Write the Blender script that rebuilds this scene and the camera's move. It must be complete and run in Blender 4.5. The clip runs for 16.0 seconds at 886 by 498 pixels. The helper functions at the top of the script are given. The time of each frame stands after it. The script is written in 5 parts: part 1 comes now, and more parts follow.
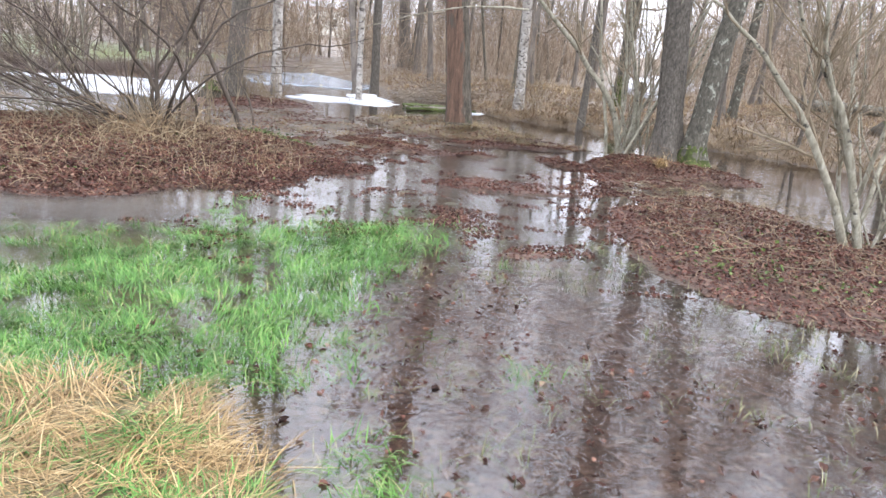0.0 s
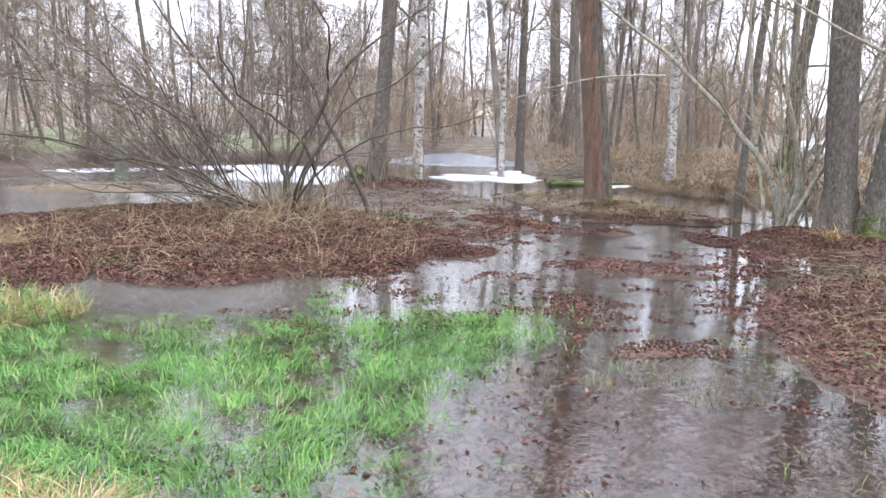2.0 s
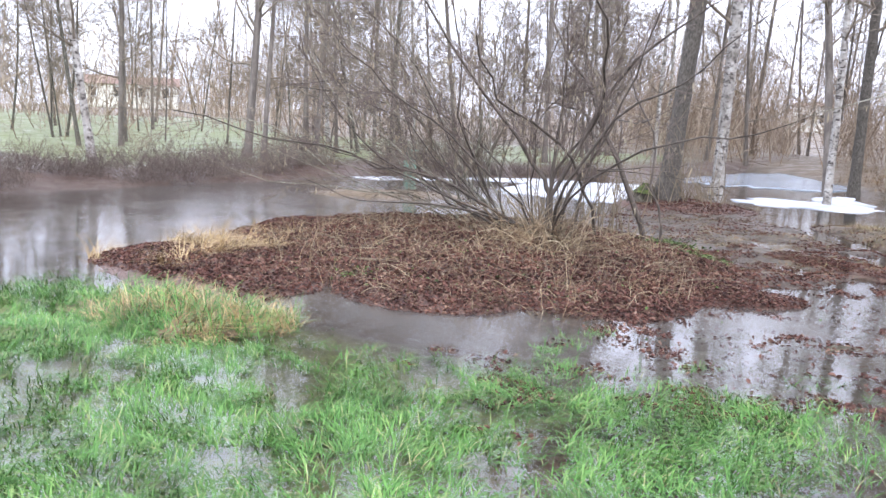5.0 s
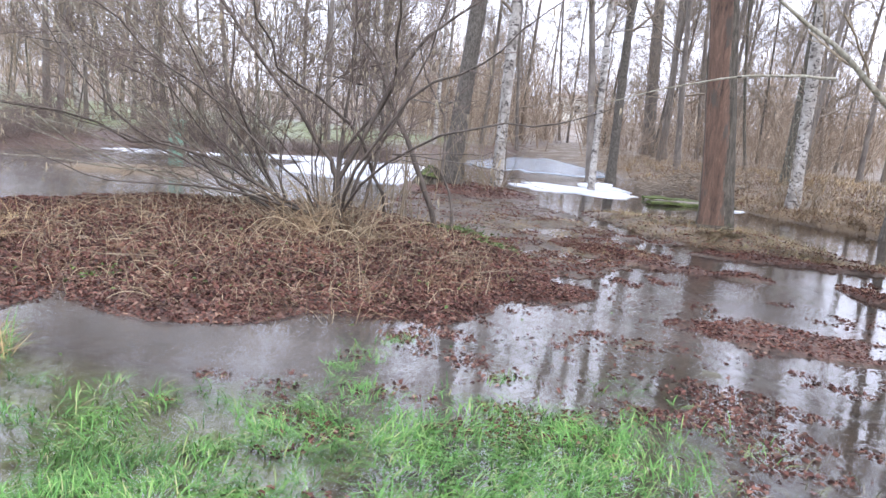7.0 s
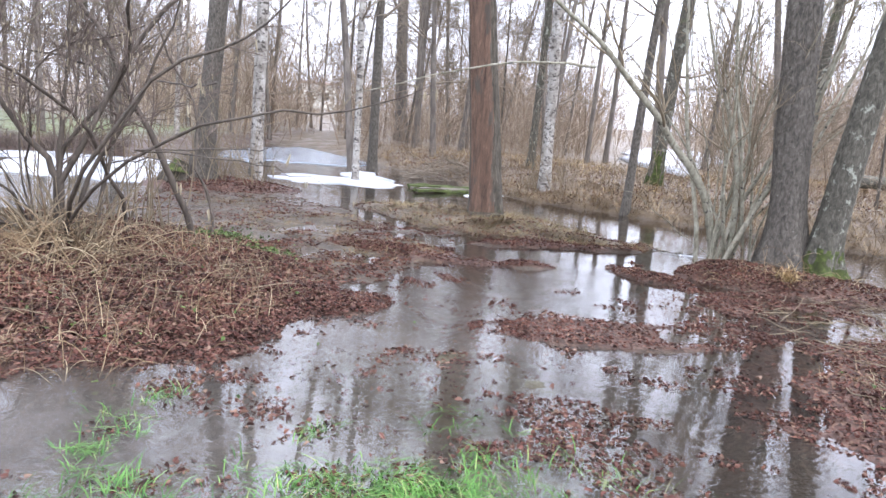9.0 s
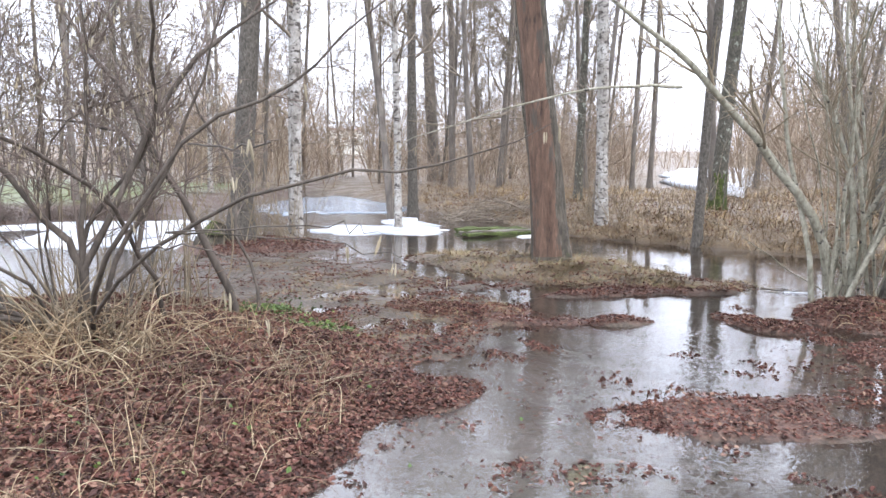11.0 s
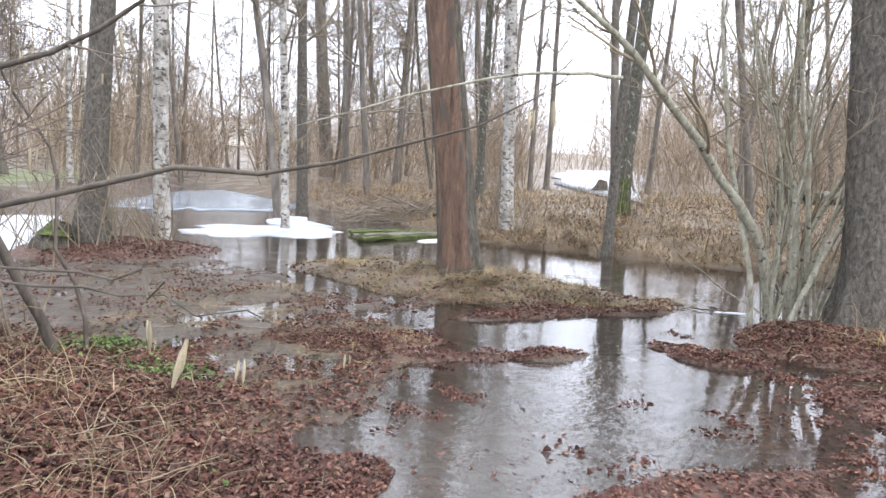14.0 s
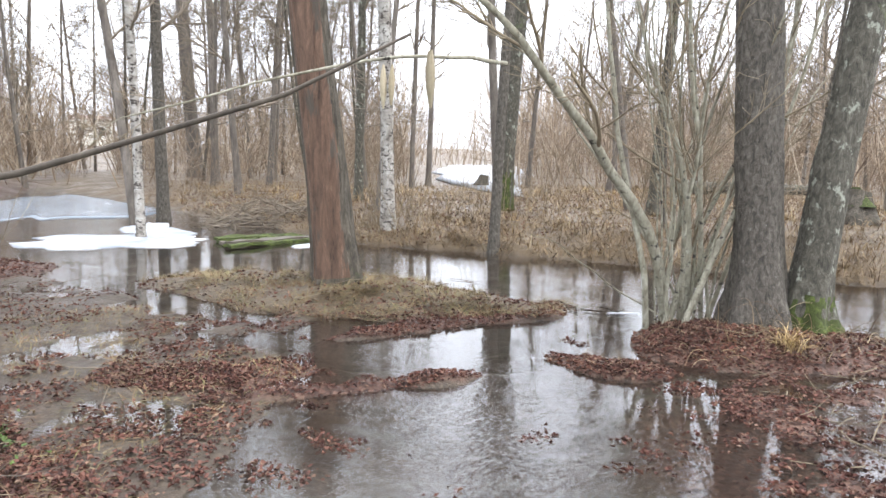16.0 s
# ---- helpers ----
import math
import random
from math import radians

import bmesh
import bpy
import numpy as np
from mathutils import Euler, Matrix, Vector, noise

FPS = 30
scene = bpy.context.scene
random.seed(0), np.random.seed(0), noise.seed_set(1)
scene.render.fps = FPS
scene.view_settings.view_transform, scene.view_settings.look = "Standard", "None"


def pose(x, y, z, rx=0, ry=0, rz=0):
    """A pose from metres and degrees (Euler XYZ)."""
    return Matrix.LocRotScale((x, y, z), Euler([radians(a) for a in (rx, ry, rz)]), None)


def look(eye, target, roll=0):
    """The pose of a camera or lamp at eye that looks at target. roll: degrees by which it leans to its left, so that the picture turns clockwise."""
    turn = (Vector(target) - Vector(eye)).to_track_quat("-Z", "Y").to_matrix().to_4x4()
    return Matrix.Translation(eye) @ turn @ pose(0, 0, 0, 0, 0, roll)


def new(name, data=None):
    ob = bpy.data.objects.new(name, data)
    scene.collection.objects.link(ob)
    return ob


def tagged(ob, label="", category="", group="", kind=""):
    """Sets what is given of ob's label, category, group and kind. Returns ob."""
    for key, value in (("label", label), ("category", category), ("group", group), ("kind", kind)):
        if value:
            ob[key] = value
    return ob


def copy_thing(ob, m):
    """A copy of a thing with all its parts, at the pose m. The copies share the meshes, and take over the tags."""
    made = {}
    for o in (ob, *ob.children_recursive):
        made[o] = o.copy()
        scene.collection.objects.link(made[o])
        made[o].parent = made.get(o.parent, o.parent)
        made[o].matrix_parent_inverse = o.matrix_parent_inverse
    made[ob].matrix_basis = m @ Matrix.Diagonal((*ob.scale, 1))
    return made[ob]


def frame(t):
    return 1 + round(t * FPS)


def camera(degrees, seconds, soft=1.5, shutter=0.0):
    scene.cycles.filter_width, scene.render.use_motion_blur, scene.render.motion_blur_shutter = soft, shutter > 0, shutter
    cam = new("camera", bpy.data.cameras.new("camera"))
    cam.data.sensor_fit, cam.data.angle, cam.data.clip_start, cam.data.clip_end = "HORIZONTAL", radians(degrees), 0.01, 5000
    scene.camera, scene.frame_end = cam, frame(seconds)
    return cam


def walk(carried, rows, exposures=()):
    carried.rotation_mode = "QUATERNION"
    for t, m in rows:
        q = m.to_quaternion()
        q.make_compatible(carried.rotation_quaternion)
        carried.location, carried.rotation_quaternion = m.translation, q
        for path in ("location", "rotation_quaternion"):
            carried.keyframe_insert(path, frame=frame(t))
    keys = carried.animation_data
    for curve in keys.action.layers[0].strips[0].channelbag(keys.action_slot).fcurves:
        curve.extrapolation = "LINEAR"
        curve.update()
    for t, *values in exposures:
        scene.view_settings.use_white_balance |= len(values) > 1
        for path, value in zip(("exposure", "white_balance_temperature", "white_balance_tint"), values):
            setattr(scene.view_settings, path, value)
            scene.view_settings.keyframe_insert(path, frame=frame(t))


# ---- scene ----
cam = camera(65.5, 16.0)
PATH = [
    (0, (-0.012, 0.131, 1.484), (-0.018, 2.053, 0.933), 5.1),
    (0.5, (0.166, 0.295, 1.487), (0.076, 2.215, 0.935), 4.2),
    (1, (0.351, 0.413, 1.512), (0.094, 2.331, 1.008), 4.2),
    (1.5, (0.409, 0.497, 1.514), (-0.022, 2.4, 1.073), 1.9),
    (2, (0.385, 0.724, 1.511), (-0.097, 2.629, 1.141), 1.4),
    (2.5, (0.379, 0.922, 1.501), (-0.174, 2.807, 1.129), 1.3),
    (3, (0.492, 1.12, 1.515), (-0.227, 2.947, 1.131), -0.7),
    (3.5, (0.504, 1.278, 1.509), (-0.407, 3.016, 1.121), 0.4),
    (3.7, (0.463, 1.347, 1.51), (-0.523, 3.044, 1.123), 0.5),
    (5.8, (0.112, 2.254, 1.417), (-1.145, 3.772, 1.074), 2.4),
    (6, (0.071, 2.298, 1.424), (-1.05, 3.914, 1.063), 4.0),
    (6.5, (-0.146, 2.444, 1.458), (-1.109, 4.161, 1.107), 4.2),
    (7, (-0.21, 2.538, 1.447), (-0.888, 4.381, 1.068), 5.0),
    (7.5, (-0.264, 2.716, 1.436), (-0.72, 4.627, 1.061), 4.8),
    (8, (-0.331, 2.959, 1.45), (-0.553, 4.914, 1.094), 2.8),
    (8.5, (-0.387, 3.039, 1.441), (-0.503, 5.002, 1.077), 2.4),
    (9, (-0.596, 3.239, 1.425), (-0.591, 5.208, 1.071), 4.8),
    (9.5, (-0.761, 3.39, 1.455), (-0.746, 5.366, 1.146), 2.4),
    (9.7, (-0.788, 3.44, 1.445), (-0.857, 5.415, 1.141), 1.3),
    (11.8, (-1.118, 4.636, 1.49), (-1.208, 6.622, 1.27), 0.1),
    (12, (-1.129, 4.685, 1.484), (-1.195, 6.672, 1.269), -0.2),
    (12.5, (-1.119, 4.841, 1.484), (-1.178, 6.828, 1.269), -0.7),
    (13, (-1.052, 5.041, 1.498), (-1.091, 7.034, 1.329), -0.3),
    (13.5, (-1.033, 5.191, 1.485), (-1.05, 7.18, 1.274), 0.7),
    (14, (-1.08, 5.467, 1.477), (-0.865, 7.438, 1.218), 2.2),
    (14.5, (-1.075, 5.664, 1.476), (-0.645, 7.597, 1.198), 1.3),
    (15, (-0.983, 5.865, 1.478), (-0.427, 7.767, 1.206), 0.5),
    (15.5, (-0.872, 6.012, 1.494), (-0.25, 7.899, 1.262), 0.8),
    (16, (-0.891, 6.171, 1.488), (-0.35, 8.078, 1.228), 1.2),
]
TONE = ((0, 1.84, 6450, 13), (3.5, 1.76, 6200, 14), (6.5, 1.76, 6100, 16), (9.5, 1.86, 6200, 14), (12.5, 1.88, 6350, 11), (14.5, 1.84, 6450, 10), (16, 1.84, 6600, 9))
walk(cam, [(t, look(eye, target, roll)) for t, eye, target, roll in PATH], TONE)

# ---- light: a bright overcast winter sky ----
world = bpy.data.worlds.new("overcast_sky")
scene.world = world
world.use_nodes = True
wn, wl = world.node_tree.nodes, world.node_tree.links
wn.clear()
w_sky = wn.new("ShaderNodeTexSky")
w_sky.sky_type, w_sky.sun_disc = "NISHITA", False
w_sky.sun_elevation, w_sky.sun_rotation = radians(60), radians(120)
w_sky.air_density, w_sky.dust_density = 1.0, 4.0
w_mix = wn.new("ShaderNodeMix")
w_mix.data_type = "RGBA"
w_mix.inputs[0].default_value = 0.86
w_mix.inputs[7].default_value = (8.75, 9.22, 10.4, 1)
w_bg = wn.new("ShaderNodeBackground")
w_bg.inputs[1].default_value = 0.1
w_out = wn.new("ShaderNodeOutputWorld")
wl.new(w_sky.outputs[0], w_mix.inputs[6])
# an overcast sky is darkest at the horizon and brightest overhead
w_dir = wn.new("ShaderNodeTexCoord")
w_sep = wn.new("ShaderNodeSeparateXYZ")
w_rise = wn.new("ShaderNodeMapRange")
w_rise.interpolation_type = "SMOOTHSTEP"
for k, val in zip((1, 2, 3, 4), (0.0, 0.36, 0.75, 1.15)):
    w_rise.inputs[k].default_value = val
w_dim = wn.new("ShaderNodeVectorMath")
w_dim.operation = "SCALE"
wl.new(w_dir.outputs["Generated"], w_sep.inputs[0])
wl.new(w_sep.outputs[2], w_rise.inputs[0])
wl.new(w_mix.outputs[2], w_dim.inputs[0])
wl.new(w_rise.outputs[0], w_dim.inputs["Scale"])
wl.new(w_dim.outputs[0], w_bg.inputs[0])
wl.new(w_bg.outputs[0], w_out.inputs[0])
sun_data = bpy.data.lights.new("sun", "SUN")
sun_data.energy, sun_data.angle, sun_data.color = 0.6, radians(40), (1.0, 0.97, 0.92)
sun = new("sun", sun_data)
sun.matrix_world = look((14, -8, 30), (0, 0, 0))

# ---- small numeric helpers ----
def lattice(ix, iy, iz):
    """Repeatable random numbers on an integer lattice."""
    n = (ix * 374761393 + iy * 668265263 + iz * 2147483647) & 0xFFFFFFFF
    n = ((n ^ (n >> 13)) * 1274126177) & 0xFFFFFFFF
    return ((n ^ (n >> 16)) & 0xFFFF) / 65535.0


def vnoise(x, y, z=0.0):
    """Smooth value noise, -1 to 1, on arrays."""
    x, y, z = np.broadcast_arrays(np.asarray(x, float), np.asarray(y, float), np.asarray(z, float))
    fx, fy, fz = np.floor(x), np.floor(y), np.floor(z)
    u, v, w = x - fx, y - fy, z - fz
    u, v, w = u * u * (3 - 2 * u), v * v * (3 - 2 * v), w * w * (3 - 2 * w)
    ix, iy, iz = fx.astype(np.int64), fy.astype(np.int64), fz.astype(np.int64)
    out = 0
    for a in (0, 1):
        for b in (0, 1):
            for c in (0, 1):
                k = (u if a else 1 - u) * (v if b else 1 - v) * (w if c else 1 - w)
                out = out + k * lattice(ix + a, iy + b, iz + c)
    return out * 2 - 1


def unit(v):
    return v / np.maximum(np.linalg.norm(v, axis=-1, keepdims=True), 1e-9)


def tubes(paths, radii, sides):
    """Round stems: paths (n, k, 3), radii (n, k); gives vertices and faces."""
    n, k, _ = paths.shape
    tan = np.gradient(paths, axis=1) if k > 2 else np.repeat(paths[:, 1:] - paths[:, :1], 2, axis=1)
    tan = unit(tan)
    ref = np.where(np.abs(tan[:, :1, 2:3]) > 0.9, np.array([1.0, 0, 0]), np.array([0, 0, 1.0]))
    a = unit(np.cross(tan, np.broadcast_to(ref, tan.shape)))
    b = np.cross(tan, a)
    ang = np.arange(sides) * 2 * np.pi / sides
    ring = a[:, :, None] * np.cos(ang)[None, None, :, None] + b[:, :, None] * np.sin(ang)[None, None, :, None]
    v = (paths[:, :, None] + ring * radii[:, :, None, None]).reshape(-1, 3)
    i = np.arange(n)[:, None, None] * k * sides
    j = np.arange(k - 1)[None, :, None] * sides
    s = np.arange(sides)[None, None, :]
    s2 = (s + 1) % sides
    f = np.stack([i + j + s, i + j + s2, i + j + sides + s2, i + j + sides + s], -1).reshape(-1, 4)
    return v, f


def mesh_of(name, v, f, smooth=True):
    me = bpy.data.meshes.new(name)
    v, f = np.asarray(v, np.float32), np.asarray(f, np.int32)
    w = f.shape[1]
    me.vertices.add(len(v))
    me.vertices.foreach_set("co", v.ravel())
    me.loops.add(f.size)
    me.loops.foreach_set("vertex_index", f.ravel())
    me.polygons.add(len(f))
    me.polygons.foreach_set("loop_start", np.arange(len(f), dtype=np.int32) * w)
    me.polygons.foreach_set("use_smooth", np.full(len(f), smooth))
    me.update(calc_edges=True)
    return me


def joined(pieces):
    vs, fs, k = [], [], 0
    for v, f in pieces:
        vs.append(v)
        fs.append(f + k)
        k += len(v)
    return np.concatenate(vs), np.concatenate(fs)


def part(name, mesh, material, parent, label=""):
    """Links a mesh (or a bmesh) as one part of a thing."""
    if isinstance(mesh, bmesh.types.BMesh):
        me = bpy.data.meshes.new(name)
        mesh.to_mesh(me)
        mesh.free()
        mesh = me
    ob = new(name, mesh)
    if not mesh.materials:
        mesh.materials.append(material)
    ob.parent = parent
    return tagged(ob, label)


def thing(name, at, label, category, group="", kind=""):
    ob = new(name)
    ob.location = at
    ob.empty_display_size = 0.1
    return tagged(ob, label, category, group, kind)


def sheet(name, v, f, material, label, category, kind, smooth=False, group=""):
    """A top-level object of one mesh."""
    ob = new(name, mesh_of(name, v, f, smooth))
    ob.data.materials.append(material)
    return tagged(ob, label, category, group, kind)


# ---- materials ----
def mat(name):
    m = bpy.data.materials.new(name)
    m.use_nodes = True
    t = m.node_tree
    t.nodes.clear()
    out = t.nodes.new("ShaderNodeOutputMaterial")
    bsdf = t.nodes.new("ShaderNodeBsdfPrincipled")
    t.links.new(bsdf.outputs[0], out.inputs[0])
    return m, t, bsdf, out


def noise_node(t, scale, detail=4.0, rough=0.55, stretch=(1, 1, 1), coord="Object", dist=0.0):
    c = t.nodes.new("ShaderNodeTexCoord")
    mp = t.nodes.new("ShaderNodeMapping")
    mp.inputs["Scale"].default_value = stretch
    n = t.nodes.new("ShaderNodeTexNoise")
    n.inputs["Scale"].default_value, n.inputs["Detail"].default_value = scale, detail
    n.inputs["Roughness"].default_value, n.inputs["Distortion"].default_value = rough, dist
    t.links.new(c.outputs[coord], mp.inputs[0])
    t.links.new(mp.outputs[0], n.inputs["Vector"])
    return n


def ramp(t, source, stops):
    r = t.nodes.new("ShaderNodeValToRGB")
    el = r.color_ramp.elements
    while len(el) < len(stops):
        el.new(0.5)
    for e, (p, c) in zip(el, stops):
        e.position, e.color = p, (*c, 1)
    t.links.new(source, r.inputs[0])
    return r


def mixed(t, fac, a, b, mode="MIX"):
    m = t.nodes.new("ShaderNodeMix")
    m.data_type, m.blend_type = "RGBA", mode
    for sock, val in ((m.inputs[0], fac), (m.inputs[6], a), (m.inputs[7], b)):
        if isinstance(val, bpy.types.NodeSocket):
            t.links.new(val, sock)
        else:
            sock.default_value = val if not isinstance(val, tuple) else (*val, 1)
    return m.outputs[2]


def bump(t, bsdf, source, strength, distance):
    b = t.nodes.new("ShaderNodeBump")
    b.inputs["Strength"].default_value, b.inputs["Distance"].default_value = strength, distance
    t.links.new(source, b.inputs["Height"])
    t.links.new(b.outputs[0], bsdf.inputs["Normal"])
    return b


def bark(name, stops, scale=9.0, stretch=(1, 1, 0.18), spots=None, relief=0.012, rough=0.85, green=None):
    """Bark: long fissures, a finer grain, and patches of lichen or moss."""
    m, t, bsdf, _ = mat(name)
    n = noise_node(t, scale, 6, 0.65, stretch, dist=0.6)
    col = ramp(t, n.outputs[0], stops).outputs[0]
    fine = noise_node(t, scale * 7, 3, 0.6, (1, 1, 0.5))
    col = mixed(t, 0.35, col, ramp(t, fine.outputs[0], [(0.3, (0.35, 0.35, 0.35)), (0.7, (1, 1, 1))]).outputs[0], "MULTIPLY")
    if spots:
        s = noise_node(t, spots[1], 4, 0.7, spots[3] if len(spots) > 3 else (1, 1, 0.8))
        mask = ramp(t, s.outputs[0], [(spots[2], (0, 0, 0)), (spots[2] + 0.06, (1, 1, 1))])
        col = mixed(t, mask.outputs[0], col, spots[0])
    if green:
        s = noise_node(t, 2.2, 4, 0.7)
        mask = ramp(t, s.outputs[0], [(green[1], (0, 0, 0)), (green[1] + 0.15, (1, 1, 1))])
        col = mixed(t, mask.outputs[0], col, green[0])
    t.links.new(col, bsdf.inputs["Base Color"])
    bsdf.inputs["Roughness"].default_value = rough
    bump(t, bsdf, n.outputs[0], 0.9, relief)
    return m


M_RED = bark("stripped_red_bark", [(0.3, (0.03, 0.019, 0.014)), (0.42, (0.1, 0.06, 0.04)), (0.6, (0.168, 0.1, 0.066)), (0.78, (0.25, 0.17, 0.115))], 15, (1, 1, 0.2), ((0.075, 0.06, 0.046), 6, 0.57, (1, 1, 0.22)), relief=0.04)
M_REDSIDE = bark("grey_ridged_bark", [(0.3, (0.025, 0.021, 0.015)), (0.52, (0.085, 0.072, 0.053)), (0.75, (0.19, 0.165, 0.125))], 24, (1, 1, 0.25), relief=0.03, green=((0.07, 0.085, 0.03), 0.6))
M_ALDER = bark("alder_bark", [(0.34, (0.04, 0.035, 0.028)), (0.5, (0.098, 0.085, 0.068)), (0.68, (0.175, 0.156, 0.128))], 30, (1, 1, 0.5), ((0.36, 0.36, 0.31), 34, 0.67), relief=0.03, green=((0.09, 0.105, 0.045), 0.66))
M_LICHEN = bark("lichened_bark", [(0.34, (0.04, 0.036, 0.026)), (0.52, (0.095, 0.087, 0.066)), (0.7, (0.18, 0.168, 0.13))], 26, (1, 1, 0.5), ((0.29, 0.3, 0.245), 8, 0.585), relief=0.025, green=((0.1, 0.125, 0.05), 0.62))
M_BIRCH = bark("birch_bark", [(0.3, (0.1, 0.085, 0.07)), (0.45, (0.3, 0.275, 0.24)), (0.7, (0.56, 0.54, 0.5))], 5, (1, 1, 0.9), ((0.06, 0.05, 0.043), 9, 0.53, (1, 1, 1.6)), relief=0.006)
M_HAZEL = bark("hazel_bark", [(0.3, (0.14, 0.125, 0.088)), (0.52, (0.28, 0.262, 0.195)), (0.75, (0.46, 0.45, 0.37))], 18, (1, 1, 0.5), ((0.035, 0.03, 0.024), 11, 0.585, (1, 1, 1.3)), relief=0.004)
M_DARKSTEM = bark("dark_hazel_bark", [(0.3, (0.036, 0.029, 0.022)), (0.55, (0.088, 0.07, 0.054)), (0.8, (0.18, 0.152, 0.122))], 14, (1, 1, 0.3), relief=0.004)
M_TWIG = bark("twig_bark", [(0.3, (0.135, 0.107, 0.078)), (0.6, (0.25, 0.206, 0.156)), (0.8, (0.37, 0.315, 0.25))], 6, relief=0.001)
M_HAZELTWIG = bark("hazel_twig_bark", [(0.3, (0.09, 0.066, 0.053)), (0.6, (0.175, 0.135, 0.11)), (0.8, (0.28, 0.23, 0.19))], 6, relief=0.001)
M_TWIGPALE = bark("pale_twig_bark", [(0.3, (0.14, 0.108, 0.07)), (0.6, (0.26, 0.21, 0.14)), (0.8, (0.39, 0.335, 0.24))], 6, relief=0.001)
M_FARBARK = bark("far_bark", [(0.3, (0.08, 0.067, 0.057)), (0.55, (0.18, 0.155, 0.13)), (0.8, (0.32, 0.285, 0.25))], 5, (1, 1, 0.3), relief=0.01, green=((0.1, 0.11, 0.06), 0.66))
M_MOSS = bark("moss", [(0.3, (0.03, 0.035, 0.012)), (0.5, (0.055, 0.07, 0.018)), (0.62, (0.1, 0.13, 0.028)), (0.8, (0.19, 0.23, 0.06))], 14, (1, 1, 1), relief=0.02, rough=1.0)
M_PLANK = bark("wet_grey_wood", [(0.3, (0.05, 0.04, 0.03)), (0.6, (0.15, 0.125, 0.1)), (0.8, (0.25, 0.22, 0.18))], 10, (0.15, 1, 1), relief=0.004, rough=0.55)


def island_mat(name, stops, rough=0.7, back=0.0, grain=60.0):
    """Colour that differs from piece to piece of a scatter, with a fine grain."""
    m, t, bsdf, _ = mat(name)
    g = t.nodes.new("ShaderNodeNewGeometry")
    col = ramp(t, g.outputs["Random Per Island"], stops).outputs[0]
    n = noise_node(t, grain, 3, 0.6)
    col = mixed(t, 0.4, col, ramp(t, n.outputs[0], [(0.3, (0.45, 0.45, 0.45)), (0.7, (1, 1, 1))]).outputs[0], "MULTIPLY")
    big = noise_node(t, 1.7, 4, 0.65)
    col = mixed(t, 0.75, col, ramp(t, big.outputs[0], [(0.34, (0.5, 0.46, 0.46)), (0.52, (1, 1, 1)), (0.68, (1.18, 1.1, 1.0))]).outputs[0], "MULTIPLY")
    t.links.new(col, bsdf.inputs["Base Color"])
    bsdf.inputs["Roughness"].default_value = rough
    bsdf.inputs["Specular IOR Level"].default_value = 0.3
    return m


M_LEAF = island_mat("wet_fallen_leaf", [(0.0, (0.038, 0.02, 0.016)), (0.3, (0.082, 0.037, 0.028)), (0.6, (0.14, 0.058, 0.043)), (0.86, (0.19, 0.095, 0.068)), (1.0, (0.26, 0.175, 0.125))], 0.75)
M_GRASS = island_mat("green_grass", [(0.0, (0.04, 0.11, 0.024)), (0.35, (0.075, 0.2, 0.038)), (0.75, (0.13, 0.295, 0.062)), (0.93, (0.22, 0.35, 0.1)), (1.0, (0.37, 0.35, 0.17))], 0.55)
M_STRAW = island_mat("dead_straw", [(0.0, (0.14, 0.09, 0.04)), (0.4, (0.3, 0.2, 0.088)), (0.75, (0.42, 0.3, 0.14)), (1.0, (0.56, 0.44, 0.24))], 0.6)
M_SEDGE = island_mat("faded_bank_grass", [(0.0, (0.1, 0.064, 0.038)), (0.4, (0.2, 0.14, 0.082)), (0.75, (0.32, 0.24, 0.145)), (1.0, (0.46, 0.38, 0.25))], 0.7)
M_ISLET = island_mat("faded_islet_grass", [(0.0, (0.1, 0.06, 0.036)), (0.35, (0.2, 0.135, 0.075)), (0.65, (0.29, 0.215, 0.12)), (0.86, (0.16, 0.17, 0.06)), (1.0, (0.42, 0.35, 0.22))], 0.7)
M_DROWNED = island_mat("drowned_blade", [(0.0, (0.09, 0.14, 0.045)), (0.4, (0.17, 0.21, 0.085)), (0.75, (0.26, 0.26, 0.14)), (1.0, (0.38, 0.35, 0.23))], 0.5)
M_CATKIN = island_mat("hazel_catkin", [(0.0, (0.24, 0.2, 0.135)), (0.5, (0.34, 0.29, 0.2)), (1.0, (0.44, 0.385, 0.28))], 0.8, grain=300)
M_BRUSH = island_mat("thicket_stem", [(0.0, (0.17, 0.127, 0.09)), (0.4, (0.29, 0.222, 0.16)), (0.75, (0.4, 0.322, 0.238)), (1.0, (0.52, 0.445, 0.345))], 0.85, grain=8)
M_IVY = island_mat("green_herb", [(0.0, (0.045, 0.075, 0.022)), (0.6, (0.09, 0.145, 0.036)), (1.0, (0.17, 0.235, 0.065))], 0.5)

# ground: wet mud, leaf mould, turf and faded meadow by zone
M_GROUND, gt, gb, _ = mat("wet_ground")
g_big = noise_node(gt, 1.3, 6, 0.65)
g_fine = noise_node(gt, 22, 5, 0.7)
g_mud = ramp(gt, g_fine.outputs[0], [(0.3, (0.036, 0.028, 0.021)), (0.55, (0.078, 0.06, 0.043)), (0.8, (0.15, 0.12, 0.088))]).outputs[0]
g_leaf = ramp(gt, g_fine.outputs[0], [(0.3, (0.03, 0.017, 0.012)), (0.55, (0.068, 0.037, 0.027)), (0.8, (0.13, 0.078, 0.057))]).outputs[0]
g_tc = gt.nodes.new("ShaderNodeTexCoord")
g_vor = gt.nodes.new("ShaderNodeTexVoronoi")
